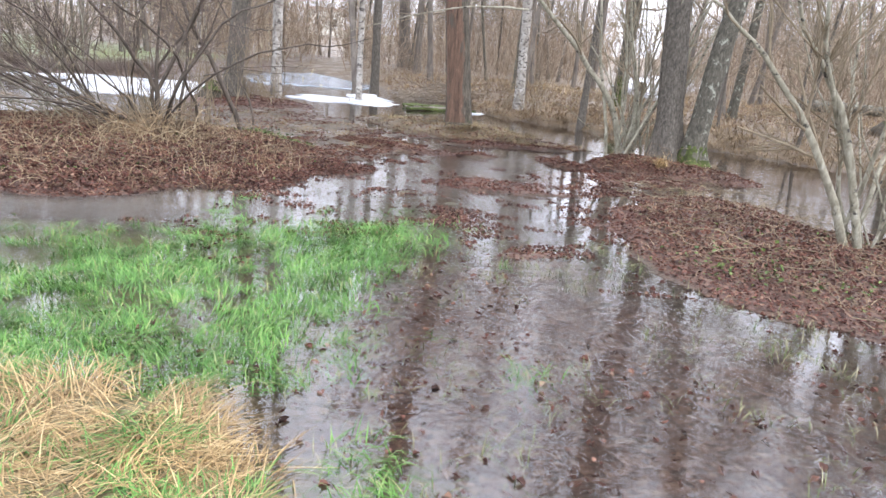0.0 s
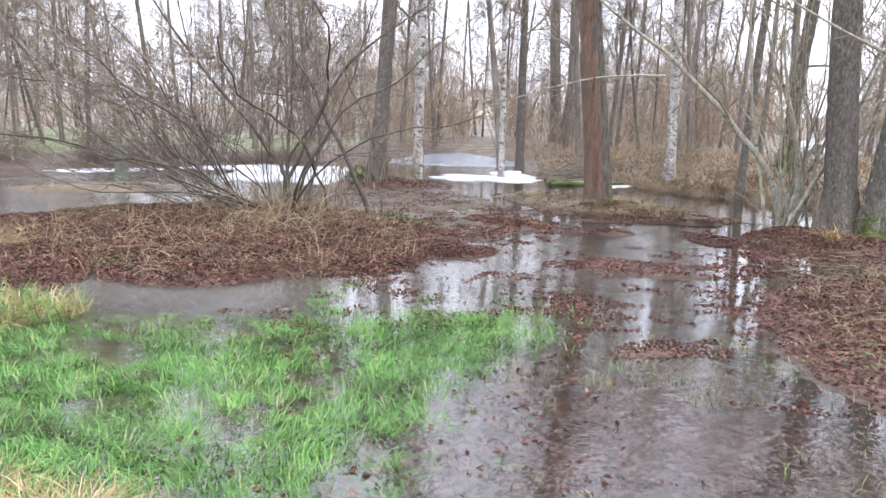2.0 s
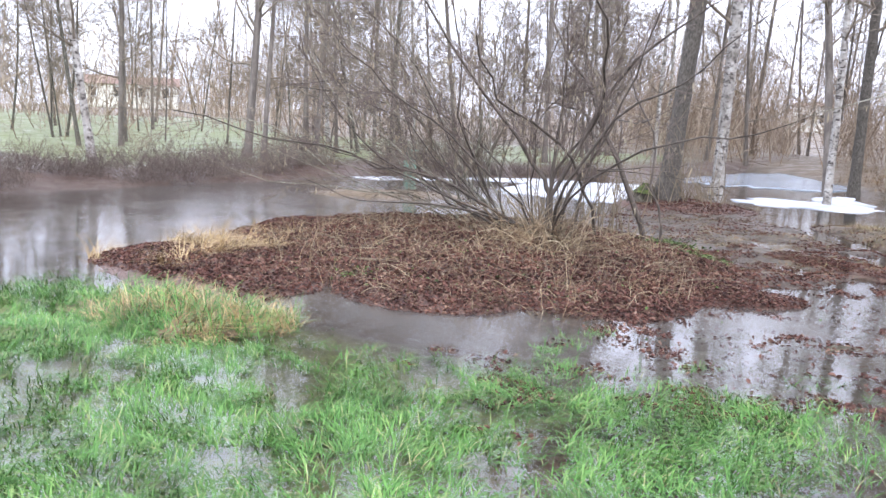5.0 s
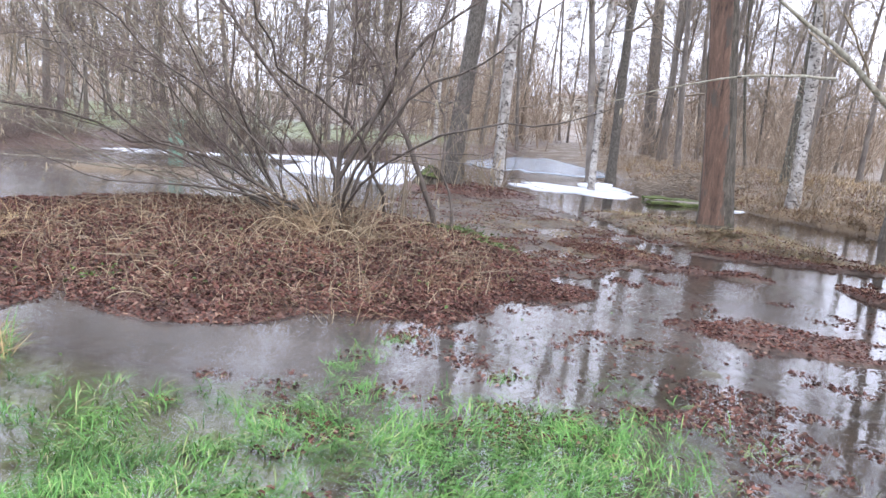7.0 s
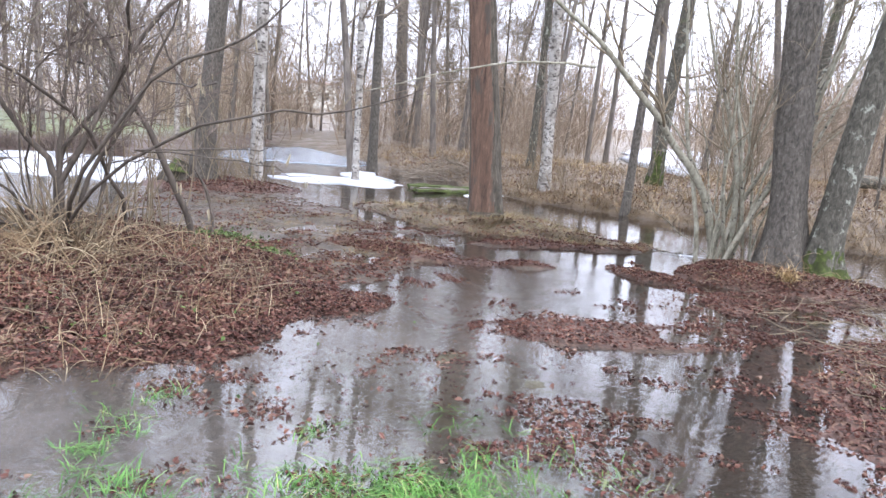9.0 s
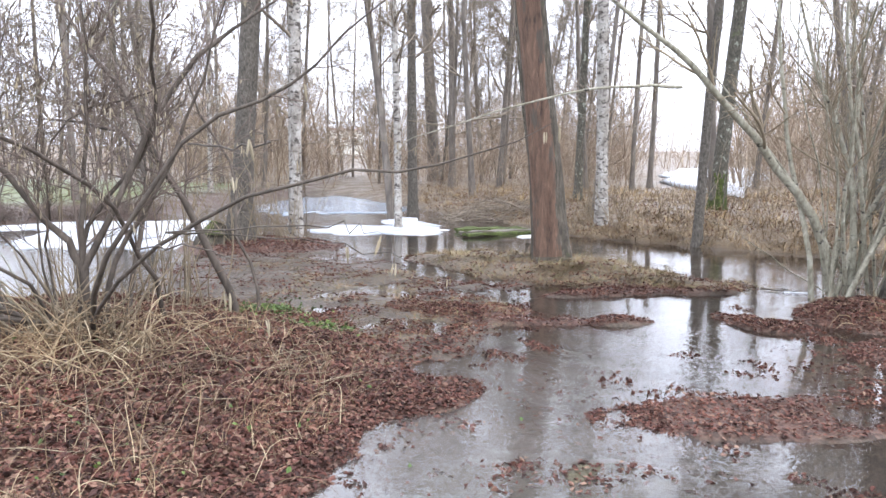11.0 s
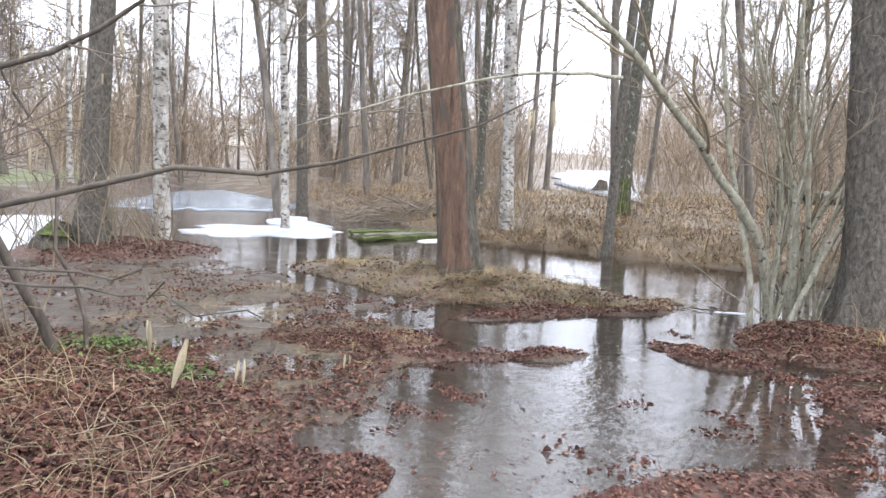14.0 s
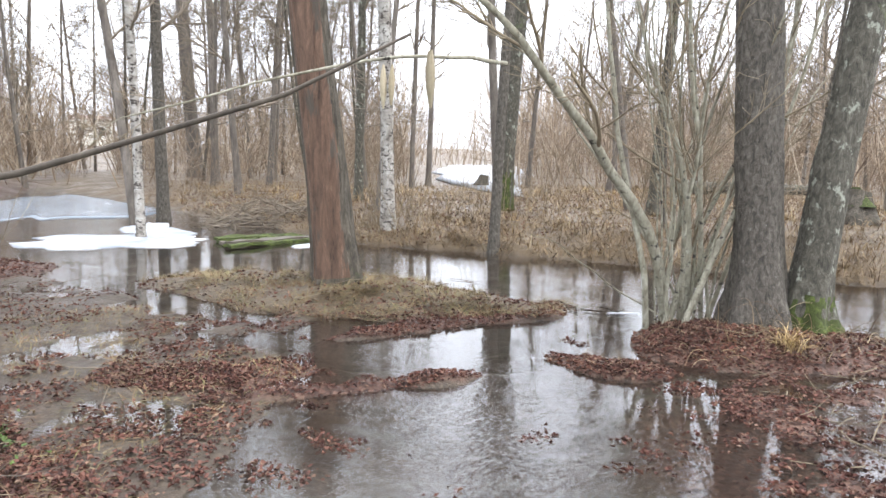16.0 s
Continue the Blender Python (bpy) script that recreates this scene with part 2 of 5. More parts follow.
g_vor.inputs["Scale"].default_value = 30.0
g_warp = mixed(gt, 0.03, g_tc.outputs["Object"], noise_node(gt, 14, 3, 0.6).outputs["Color"], "ADD")
gt.links.new(g_warp, g_vor.inputs["Vector"])
g_cell = gt.nodes.new("ShaderNodeSeparateColor")
gt.links.new(g_vor.outputs["Color"], g_cell.inputs[0])
g_leaf = mixed(gt, 0.55, g_leaf, ramp(gt, g_cell.outputs[0], [(0.0, (0.03, 0.017, 0.012)), (0.35, (0.085, 0.043, 0.031)), (0.7, (0.145, 0.078, 0.056)), (1.0, (0.25, 0.155, 0.11))]).outputs[0])
g_turf = ramp(gt, g_fine.outputs[0], [(0.3, (0.08, 0.085, 0.035)), (0.55, (0.15, 0.18, 0.06)), (0.8, (0.22, 0.28, 0.09))]).outputs[0]
g_dry = ramp(gt, g_fine.outputs[0], [(0.3, (0.07, 0.048, 0.027)), (0.55, (0.15, 0.106, 0.06)), (0.8, (0.26, 0.195, 0.115))]).outputs[0]
g_zone = gt.nodes.new("ShaderNodeVertexColor")
g_zone.layer_name = "zone"
g_sep = gt.nodes.new("ShaderNodeSeparateColor")
gt.links.new(g_zone.outputs[0], g_sep.inputs[0])
g_col = mixed(gt, g_sep.outputs[0], g_mud, g_leaf)
g_col = mixed(gt, g_sep.outputs[1], g_col, g_turf)
g_col = mixed(gt, g_sep.outputs[2], g_col, g_dry)
g_col = mixed(gt, 0.5, g_col, ramp(gt, g_big.outputs[0], [(0.3, (0.55, 0.55, 0.55)), (0.7, (1, 1, 1))]).outputs[0], "MULTIPLY")
gt.links.new(g_col, gb.inputs["Base Color"])
gt.links.new(ramp(gt, g_big.outputs[0], [(0.35, (0.3, 0.3, 0.3)), (0.65, (0.62, 0.62, 0.62))]).outputs[0], gb.inputs["Roughness"])
gb.inputs["Specular IOR Level"].default_value = 0.3
bump(gt, gb, g_fine.outputs[0], 0.8, 0.02)

# flood water: murky, with fine ripples; the gloss follows Fresnel
M_WATER, wt, wb, w_o = mat("flood_water")
wt.nodes.remove(wb)
w_rip = noise_node(wt, 14.0, 2.0, 0.45, (1, 1.4, 1), dist=1.1)
w_swell = noise_node(wt, 1.1, 2, 0.5)
w_calm = ramp(wt, w_swell.outputs[0], [(0.38, (0.12, 0.12, 0.12)), (0.62, (1, 1, 1))])
w_flow = wt.nodes.new("ShaderNodeVertexColor")
w_flow.layer_name = "flow"
w_only = wt.nodes.new("ShaderNodeSeparateColor")
wt.links.new(w_flow.outputs[0], w_only.inputs[0])
w_ripples = w_only.outputs[0]
w_amt = mixed(wt, 1.0, mixed(wt, 0.965, w_calm.outputs[0], (0.0, 0.0, 0.0)), w_ripples, "ADD")
w_chop = noise_node(wt, 4.5, 3.0, 0.55, (1, 1.7, 1), dist=0.8)
w_h = mixed(wt, 1.0, mixed(wt, 0.3, w_rip.outputs[0], w_chop.outputs[0]), w_amt, "MULTIPLY")
w_b = wt.nodes.new("ShaderNodeBump")
w_b.inputs["Strength"].default_value, w_b.inputs["Distance"].default_value = 0.8, 0.03
wt.links.new(w_h, w_b.inputs["Height"])
w_tr = wt.nodes.new("ShaderNodeBsdfTransparent")
w_tr.inputs[0].default_value = (0.9, 0.86, 0.82, 1)
w_mud = wt.nodes.new("ShaderNodeBsdfDiffuse")
w_mudn = noise_node(wt, 0.8, 4, 0.6)
wt.links.new(ramp(wt, w_mudn.outputs[0], [(0.35, (0.15, 0.138, 0.124)), (0.7, (0.25, 0.236, 0.22))]).outputs[0], w_mud.inputs[0])
w_body = wt.nodes.new("ShaderNodeMixShader")
w_split = wt.nodes.new("ShaderNodeSeparateColor")
wt.links.new(w_flow.outputs[0], w_split.inputs[0])
wt.links.new(w_split.outputs[1], w_body.inputs[0])
wt.links.new(w_tr.outputs[0], w_body.inputs[1])
wt.links.new(w_mud.outputs[0], w_body.inputs[2])
w_gl = wt.nodes.new("ShaderNodeBsdfGlossy")
w_gl.inputs["Roughness"].default_value = 0.012
w_gl.inputs["Color"].default_value = (1, 1, 1, 1)
wt.links.new(w_b.outputs[0], w_gl.inputs["Normal"])
w_fr = wt.nodes.new("ShaderNodeFresnel")
w_fr.inputs[0].default_value = 1.75
wt.links.new(w_b.outputs[0], w_fr.inputs["Normal"])
w_all = wt.nodes.new("ShaderNodeMixShader")
wt.links.new(w_fr.outputs[0], w_all.inputs[0])
wt.links.new(w_body.outputs[0], w_all.inputs[1])
wt.links.new(w_gl.outputs[0], w_all.inputs[2])
wt.links.new(w_all.outputs[0], w_o.inputs[0])

M_ICE, it, ib, _ = mat("white_ice")
i_n = noise_node(it, 1.3, 6, 0.62, dist=0.5)
it.links.new(ramp(it, i_n.outputs[0], [(0.36, (0.26, 0.29, 0.33)), (0.5, (0.44, 0.465, 0.495)), (0.66, (0.66, 0.67, 0.69))]).outputs[0], ib.inputs["Base Color"])
ib.inputs["Roughness"].default_value = 0.4
bump(it, ib, i_n.outputs[0], 0.5, 0.02)


M_GREYICE, it, ib, _ = mat("grey_river_ice")
i_n = noise_node(it, 0.9, 5, 0.6, (1.6, 0.5, 1), dist=0.4)
it.links.new(ramp(it, i_n.outputs[0], [(0.34, (0.12, 0.145, 0.175)), (0.52, (0.19, 0.22, 0.255)), (0.68, (0.29, 0.315, 0.345))]).outputs[0], ib.inputs["Base Color"])
ib.inputs["Roughness"].default_value = 0.22
bump(it, ib, i_n.outputs[0], 0.3, 0.01)


def plain(name, stops, scale, rough=0.8, relief=0.004):
    m, t, bsdf, _ = mat(name)
    n = noise_node(t, scale, 5, 0.6)
    t.links.new(ramp(t, n.outputs[0], stops).outputs[0], bsdf.inputs["Base Color"])
    bsdf.inputs["Roughness"].default_value = rough
    bump(t, bsdf, n.outputs[0], 0.4, relief)
    return m


M_RENDERED = plain("cream_house_wall", [(0.3, (0.7, 0.67, 0.58)), (0.7, (0.82, 0.8, 0.72))], 1.2)
M_ROOF = plain("brown_roof", [(0.3, (0.14, 0.085, 0.065)), (0.7, (0.24, 0.15, 0.12))], 3.0)
M_DARKPANE = plain("dark_window", [(0.3, (0.02, 0.025, 0.03)), (0.7, (0.05, 0.055, 0.06))], 2.0, 0.15, 0.0)
M_TRIM = plain("white_trim", [(0.3, (0.74, 0.74, 0.72)), (0.7, (0.84, 0.84, 0.82))], 4.0)
M_GREENBOX = plain("green_painted_metal", [(0.3, (0.1, 0.17, 0.12)), (0.7, (0.17, 0.26, 0.19))], 6.0, 0.5)
M_CUT = plain("cut_wood", [(0.3, (0.3, 0.24, 0.17)), (0.7, (0.45, 0.38, 0.28))], 25.0)

# ---- the lie of the land (water level is z = 0) ----
# mounds: centre x, y, half-lengths, turn in degrees, height above the water, kind
MOUNDS = (
    (-4.75, 8.6, 3.2, 2.6, 0, 0.2, "leaf"), (-2.2, 8.2, 1.15, 0.5, 25, 0.08, "leaf"),
    (-3.7, 6.7, 1.1, 0.85, 0, 0.1, "leaf"), (-4.5, 4.55, 1.1, 0.5, 12, 0.06, "straw"), (-5.9, 5.9, 1.5, 1.0, 0, 0.13, "leaf"),
    (-3.6, 12.6, 1.7, 2.6, 10, 0.03, "mud"), (-4.7, 15.7, 1.5, 1.0, 0, 0.12, "leaf"),
    (-2.5, 11.0, 1.7, 2.1, 20, 0.014, "mud"),
    (0.1, 13.55, 2.4, 0.95, -33, 0.14, "islet"), (0.2, 3.2, 1.9, 2.2, 0, -0.07, "leaf"), (0.9, 11.85, 1.1, 0.16, 12, 0.04, "leaf"),
    (-0.35, 10.5, 0.85, 0.13, 2, 0.05, "leaf"), (-1.3, 10.9, 0.8, 0.3, 5, 0.04, "leaf"), (-1.9, 12.4, 1.6, 0.5, 0, 0.012, "mud"),
    (3.0, 6.3, 1.3, 2.2, 4, 0.1, "leaf"), (4.0, 6.6, 0.5, 0.7, 0, 0.1, "leaf"), (2.7, 8.8, 0.9, 1.2, 0, -0.012, "leaf"), (3.3, 10.65, 1.1, 0.75, -15, 0.16, "leaf"),
    (2.2, 9.0, 1.2, 1.0, 0, -0.024, "leaf"), (1.75, 10.55, 0.55, 0.3, -30, 0.03, "leaf"), (2.2, 5.7, 0.7, 0.7, 0, 0.03, "leaf"), (4.6, 3.6, 1.9, 1.4, 0, 0.12, "leaf"),
    (0.6, 8.25, 1.0, 0.35, 3, 0.0, "leaf"), (1.7, 7.2, 0.6, 0.8, 0, -0.022, "leaf"), (0.65, 5.3, 0.3, 0.08, 0, -0.004, "leaf"),
    (-0.6, 6.6, 0.9, 1.0, 0, -0.03, "turf"),
    (-3.0, 2.9, 2.4, 2.2, 0, -0.032, "turf"), (-1.75, 5.3, 0.55, 0.7, -30, -0.03, "turf"), (-0.1, 2.0, 0.45, 0.55, 0, -0.03, "turf"),
    (-1.4, 1.75, 1.1, 0.85, -10, 0.05, "straw"), (-6.0, 1.5, 3.0, 2.5, 0, 0.06, "turf"), (-3.0, -4.5, 9.0, 4.6, 0, 0.25, "turf"),
    (-9.6, 12.4, 1.7, 0.7, 30, 0.1, "straw"), (3.1, 16.6, 0.6, 0.4, -30, 0.14, "straw"),
)


def land(x, y):
    """Height of the ground, and how much of it is leaf litter, turf or faded grass."""
    x, y = np.asarray(x, float), np.asarray(y, float)
    wx, wy = x + 0.22 * vnoise(x * 1.1, y * 1.1, 3.1), y + 0.22 * vnoise(x * 1.1, y * 1.1, 7.7)
    h = np.full(x.shape, -0.16)
    zone = {k: np.zeros(x.shape) for k in ("leaf", "turf", "straw", "mud", "islet")}
    for cx, cy, rx, ry, turn, top, kind in MOUNDS:
        c, s = math.cos(radians(turn)), math.sin(radians(turn))
        dx, dy = wx - cx, wy - cy
        e = ((dx * c + dy * s) / rx) ** 2 + ((dy * c - dx * s) / ry) ** 2
        rim = -0.16 * np.clip((np.sqrt(e) - 1) * min(rx, ry) / (0.6 if min(rx, ry) > 0.6 else 0.2), 0, 1)
        hi = np.where(e < 1, top * np.maximum(1 - e, 0) ** 0.8, rim) if top > 0 else top + rim
        h = np.maximum(h, hi)
        zone[kind] = np.maximum(zone[kind], np.clip((1.25 - e) * 3, 0, 1))
    # the far bank beyond the channel, and the meadow across the river
    far = np.minimum((wx - 1) * 0.66 + (wy - 18.1) * 0.75, (wx - 1) * 0.88 + (wy - 18.1) * 0.47)
    west = np.maximum(np.minimum((wx + 14.5) * -0.743 + (wy - 15.5) * 0.669, -(wx + 8.9) + 0.03 * (wy - 20)), -(wx + 13.9))
    north = wy - 34.6 + 0.1 * (wx + 3)
    east = wx - 13.5
    for sd, kind in ((far, "straw"), (west, "turf"), (north, "straw"), (east, "straw")):
        hi = np.where(sd > 0, 0.42 * (1 - np.exp(-np.maximum(sd, 0) / 1.6)) + 0.022 * np.clip(sd - 22, 0, 160), -0.16 * np.clip(-sd / 0.8, 0, 1))
        h = np.maximum(h, hi)
        zone[kind] = np.maximum(zone[kind], np.clip(sd * 2 + 0.5, 0, 1) if kind == "straw" else np.clip((sd - 1.5) * 0.6, 0, 1))
        if kind == "turf":
            zone["leaf"] = np.maximum(zone["leaf"], 0.6 * np.clip(sd * 2 + 0.5, 0, 1) * np.clip(1.8 - sd * 0.6, 0, 1))
    near = np.clip(1 - np.hypot(x, y - 9) / 40, 0, 1)
    h = h + np.clip(np.hypot(x, y) - 45, 0, 40) * 0.05 * vnoise(x * 0.05, y * 0.05, 11)
    # the open field beyond the bank lies level
    gap = np.degrees(np.arctan2(x + 0.9, np.maximum(y - 6.2, 0.1)))
    flat = np.exp(-((gap - 17.0) / 6.0) ** 4) * np.clip((np.hypot(x, y) - 22) / 6, 0, 1) * np.clip((190 - np.hypot(x, y)) / 40, 0, 1)
    h = h * (1 - flat) + 0.35 * flat
    h = h + near * (0.028 * vnoise(x * 2.3, y * 2.3) + 0.022 * vnoise(x * 6, y * 6, 4) + 0.012 * vnoise(x * 15, y * 15, 9))
    return h, zone


def axis(lo, hi, step, reach, growth=1.16):
    mid = list(np.arange(lo, hi + step / 2, step))
    d, a, b = step, [], []
    p = lo
    while p > -reach:
        d *= growth
        p -= d
        a.append(p)
    d, p = step, hi
    while p < reach:
        d *= growth
        p += d
        b.append(p)
    return np.array(a[::-1] + mid + b)


gx, gy = axis(-7.0, 5.5, 0.085, 900), axis(0.6, 18.0, 0.085, 900)
GX, GY = np.meshgrid(gx, gy)
GH, GZ = land(GX, GY)
gv = np.stack([GX, GY, GH], -1).reshape(-1, 3)
nx, ny = len(gx), len(gy)
gi = (np.arange(ny - 1)[:, None] * nx + np.arange(nx - 1)[None, :]).ravel()
ground = sheet("ground", gv, np.stack([gi, gi + 1, gi + nx + 1, gi + nx], -1), M_GROUND,
               "wet woodland floor of mud, leaf mould and turf", "ground", "structure", True)
zc = ground.data.color_attributes.new("zone", "FLOAT_COLOR", "POINT")
zv = np.stack([np.maximum(GZ["leaf"], 0.7 * GZ["islet"]), np.maximum(GZ["turf"], 0.15 * GZ["islet"]) * (1 - 0.6 * GZ["leaf"]) * np.clip(1.2 - np.maximum(GY - 4.6, 0) * (GY < 9), 0.15, 1), np.maximum(GZ["straw"], 0.15 * GZ["islet"]) * (1 - GZ["leaf"]), np.ones(GX.shape)], -1)
zc.data.foreach_set("color", zv.astype(np.float32).ravel())

FLOW = ((0.15, 9.3, 0.8, 1.9, 0.28), (1.4, 10.8, 1.2, 0.7, 0.04), (-1.0, 7.6, 1.8, 0.7, 0.12), (-3.0, 5.4, 1.6, 0.6, 0.14), (5.0, 11.5, 2.5, 2.0, 0.025), (0.7, 4.2, 1.2, 1.6, 0.2), (-5.5, 28.0, 4.0, 8.0, 0.6), (-10.5, 11.0, 5.0, 4.5, 0.25))
wx_, wy_ = axis(-8.0, 8.0, 0.25, 60, 1.3), axis(-4.0, 24.0, 0.25, 60, 1.3)
WX, WY = np.meshgrid(wx_, wy_)
ni = len(wx_)
wi = (np.arange(len(wy_) - 1)[:, None] * ni + np.arange(ni - 1)[None, :]).ravel()
water = sheet("water", np.stack([WX, WY, np.zeros(WX.shape)], -1).reshape(-1, 3), np.stack([wi, wi + 1, wi + ni + 1, wi + ni], -1), M_WATER,
              "murky grey-brown flood water standing over the woodland floor", "water", "structure", True)

flow = np.full(WX.shape, 0.02)
for cx, cy, rx, ry, k in FLOW:
    flow = np.maximum(flow, k * np.exp(-((WX - cx) / rx) ** 2 - ((WY - cy) / ry) ** 2))
# murk in the water; the last two, river patches also paint in reflected-sky brightness
silt_and_sky_sheen = np.full(WX.shape, 0.04)
for cx, cy, rx, ry, k in ((-0.6, 8.6, 0.9, 1.0, 0.25), (-2.6, 5.9, 2.2, 0.8, 0.4), (-1.0, 7.6, 1.4, 0.9, 0.36), (-12.0, 11.0, 6.5, 5.0, 0.35), (-5.0, 28.0, 4.5, 8.0, 0.2)):
    silt_and_sky_sheen = np.maximum(silt_and_sky_sheen, k * np.exp(-((WX - cx) / rx) ** 2 - ((WY - cy) / ry) ** 2))
fc = water.data.color_attributes.new("flow", "FLOAT_COLOR", "POINT")
fc.data.foreach_set("color", np.stack([flow, silt_and_sky_sheen, flow, np.ones(flow.shape)], -1).astype(np.float32).ravel())


def ice_sheet(name, cx, cy, rx, ry, turn, seed, label, z=0.008, thick=0.024, humps=0.006, drape=False, m=M_ICE):
    """A lens of ice with a ragged rim."""
    n, rings = 48, 9
    a = np.arange(n) * 2 * np.pi / n
    rim = 1 + 0.34 * vnoise(np.cos(a) * 2.2 + seed, np.sin(a) * 2.2, seed) + 0.16 * vnoise(np.cos(a) * 6 + seed, np.sin(a) * 6, seed)
    v = []
    for r in np.linspace(0.02, 1, rings):
        px, py = np.cos(a) * rim * r * rx, np.sin(a) * rim * r * ry
        edge = thick * (1 - r ** 6)
        v.append(np.stack([px, py, edge + humps * (1 - r * r) * vnoise(px * 1.5 + seed, py * 1.5, 2)], -1))
    v.append(np.stack([np.cos(a) * rim * rx * 0.99, np.sin(a) * rim * ry * 0.99, np.full(n, -0.03)], -1))
    v = np.concatenate(v)
    c, s = math.cos(radians(turn)), math.sin(radians(turn))
    v = np.stack([v[:, 0] * c - v[:, 1] * s + cx, v[:, 0] * s + v[:, 1] * c + cy, v[:, 2] + z], -1)
    if drape:
        v[:, 2] += land(v[:, 0], v[:, 1])[0]
    i = (np.arange(rings)[:, None] * n + np.arange(n)[None]).ravel()
    j = (np.arange(rings)[:, None] * n + (np.arange(n)[None] + 1) % n).ravel()
    return sheet(name, v, np.stack([i, j, j + n, i + n], -1), m, label, "ice", "", True)


ice_sheet("ice_sheet", -3.0, 18.7, 1.55, 0.95, 10, 1, "white ice sheet frozen round the foot of a birch", thick=0.012)
ice_sheet("ice_sheet", -2.6, 20.3, 0.55, 1.3, 12, 2, "narrow white ice tongue between two trunks", z=0.006, thick=0.011)
ice_sheet("ice_sheet", -8.1, 17.6, 3.2, 1.75, 118, 3, "broad bluish-white ice sheet on the river", humps=0.02)
ice_sheet("ice_sheet", -10.4, 18.6, 1.6, 0.6, 45, 4, "white ice sheet along the far river bank", humps=0.03)
ice_sheet("ice_sheet", -12.6, 15.9, 1.5, 0.4, 50, 5, "thin white ice rim on the river", humps=0.02)
ice_sheet("river_ice", -6.0, 27.6, 2.7, 6.6, -4, 9, "smooth grey-blue ice on the far river", z=0.002, thick=0.004, humps=0.0, m=M_GREYICE)
ice_sheet("snow_field", 26.3, 87.0, 56.0, 4.2, 72.0, 8, "white snow lying on the level field beyond the bank", z=0.06, thick=0.12, humps=0.0, drape=True)
ice_sheet("ice_sheet", 0.25, 17.9, 0.45, 0.12, 35, 6, "small ice strip beside mossy boards", humps=0.01)


# ---- growing things ----
def grow(rng, base, heading, length, k, wobble, lift=0.0, sag=0.0):
    """Wandering stems: base (n, 3), heading (n, 3), length (n,); gives (n, k, 3)."""
    n = len(base)
    d = unit(np.asarray(heading, float))
    p = np.empty((n, k, 3))
    p[:, 0] = base
    step = np.asarray(length)[:, None] / (k - 1)
    for i in range(1, k):
        d = unit(d + rng.normal(0, wobble, (n, 3)) + np.array([0, 0, lift]) - np.array([0, 0, sag * i]))
        p[:, i] = p[:, i - 1] + d * step
    return p


def offshoots(rng, paths, radii, per, lo, hi, spread, shrink, length, k, wobble, lift=0.05, sag=0.0, thin=0.5, least=0.0018):
    """Side shoots on every path, from lo to hi of its length."""
    n, m, _ = paths.shape
    idx = np.repeat(np.arange(n), per)
    pos = rng.uniform(lo, hi, len(idx)) * (m - 1)
    i0 = np.minimum(pos.astype(int), m - 2)
    fr = (pos - i0)[:, None]
    base = paths[idx, i0] * (1 - fr) + paths[idx, i0 + 1] * fr
    tan = unit(paths[idx, i0 + 1] - paths[idx, i0])
    side = unit(np.cross(tan, rng.normal(0, 1, tan.shape)))
    ang = rng.uniform(spread * 0.6, spread * 1.25, len(idx))[:, None]
    head = tan * np.cos(ang) + side * np.sin(ang)
    r0 = (radii[idx, i0] * (1 - fr[:, 0]) + radii[idx, i0 + 1] * fr[:, 0]) * shrink
    ln = length * rng.uniform(0.5, 1.2, len(idx)) * (1 - 0.45 * pos / (m - 1)) * np.clip(r0 / max(float(radii.max()) * shrink * 0.3, 1e-6), 0.4, 1.0)
    p = grow(rng, base, head, ln, k, wobble, lift, sag)
    r = np.maximum(r0[:, None] * np.linspace(1, 0.3, k)[None] ** thin, least)
    return p, r


def path_of(height, lean, bow, k, seed, wig=0.03):
    """Line of a trunk from its foot: lean (x, y) at the top, bow (x, y) in the middle."""
    s = np.linspace(0, 1, k)
    z = s * height
    x = lean[0] * s + bow[0] * 4 * s * (1 - s) + wig * height * 0.1 * vnoise(s * 4, seed + 0.5) * s
    y = lean[1] * s + bow[1] * 4 * s * (1 - s) + wig * height * 0.1 * vnoise(s * 4, seed + 9.5) * s
    return np.stack([x, y, z], -1)


def trunk_mesh(path, r0, r1, sides, ridge, seed, flare=0.45, sink=0.25, lobes=5, run=1.0):
    """A trunk with a flared, lobed foot and ridged bark."""
    k = len(path)
    s = np.linspace(0, 1, k)
    rad = r0 + (r1 - r0) * s ** 0.8
    path = path.copy()
    path[0, 2] -= sink
    v, f = tubes(path[None], rad[None], sides)
    v = v.reshape(k, sides, 3)
    ang = np.arange(sides) * 2 * np.pi / sides
    z = path[:, 2]
    foot = flare * np.exp(-np.maximum(z, 0) / (r0 * 1.6))[:, None] * (1 + 0.45 * np.cos(ang * lobes + seed)[None] + 0.3 * vnoise(np.cos(ang) * 2, np.sin(ang) * 2, seed)[None])
    cx, cy = np.cos(ang)[None], np.sin(ang)[None]
    lum = 0.07 * vnoise(cx * 1.5 + seed, cy * 1.5, z[:, None] * 1.6)
    rid = ridge * vnoise(cx * 5 + seed, cy * 5, z[:, None] * 2.2 * run) + ridge * 0.6 * vnoise(cx * 11 + seed, cy * 11, z[:, None] * 6 * run)
    scale = 1 + foot + lum + rid / rad[:, None]
    v = path[:, None] + (v - path[:, None]) * scale[..., None]
    return mesh_of("trunk", v.reshape(-1, 3), f)


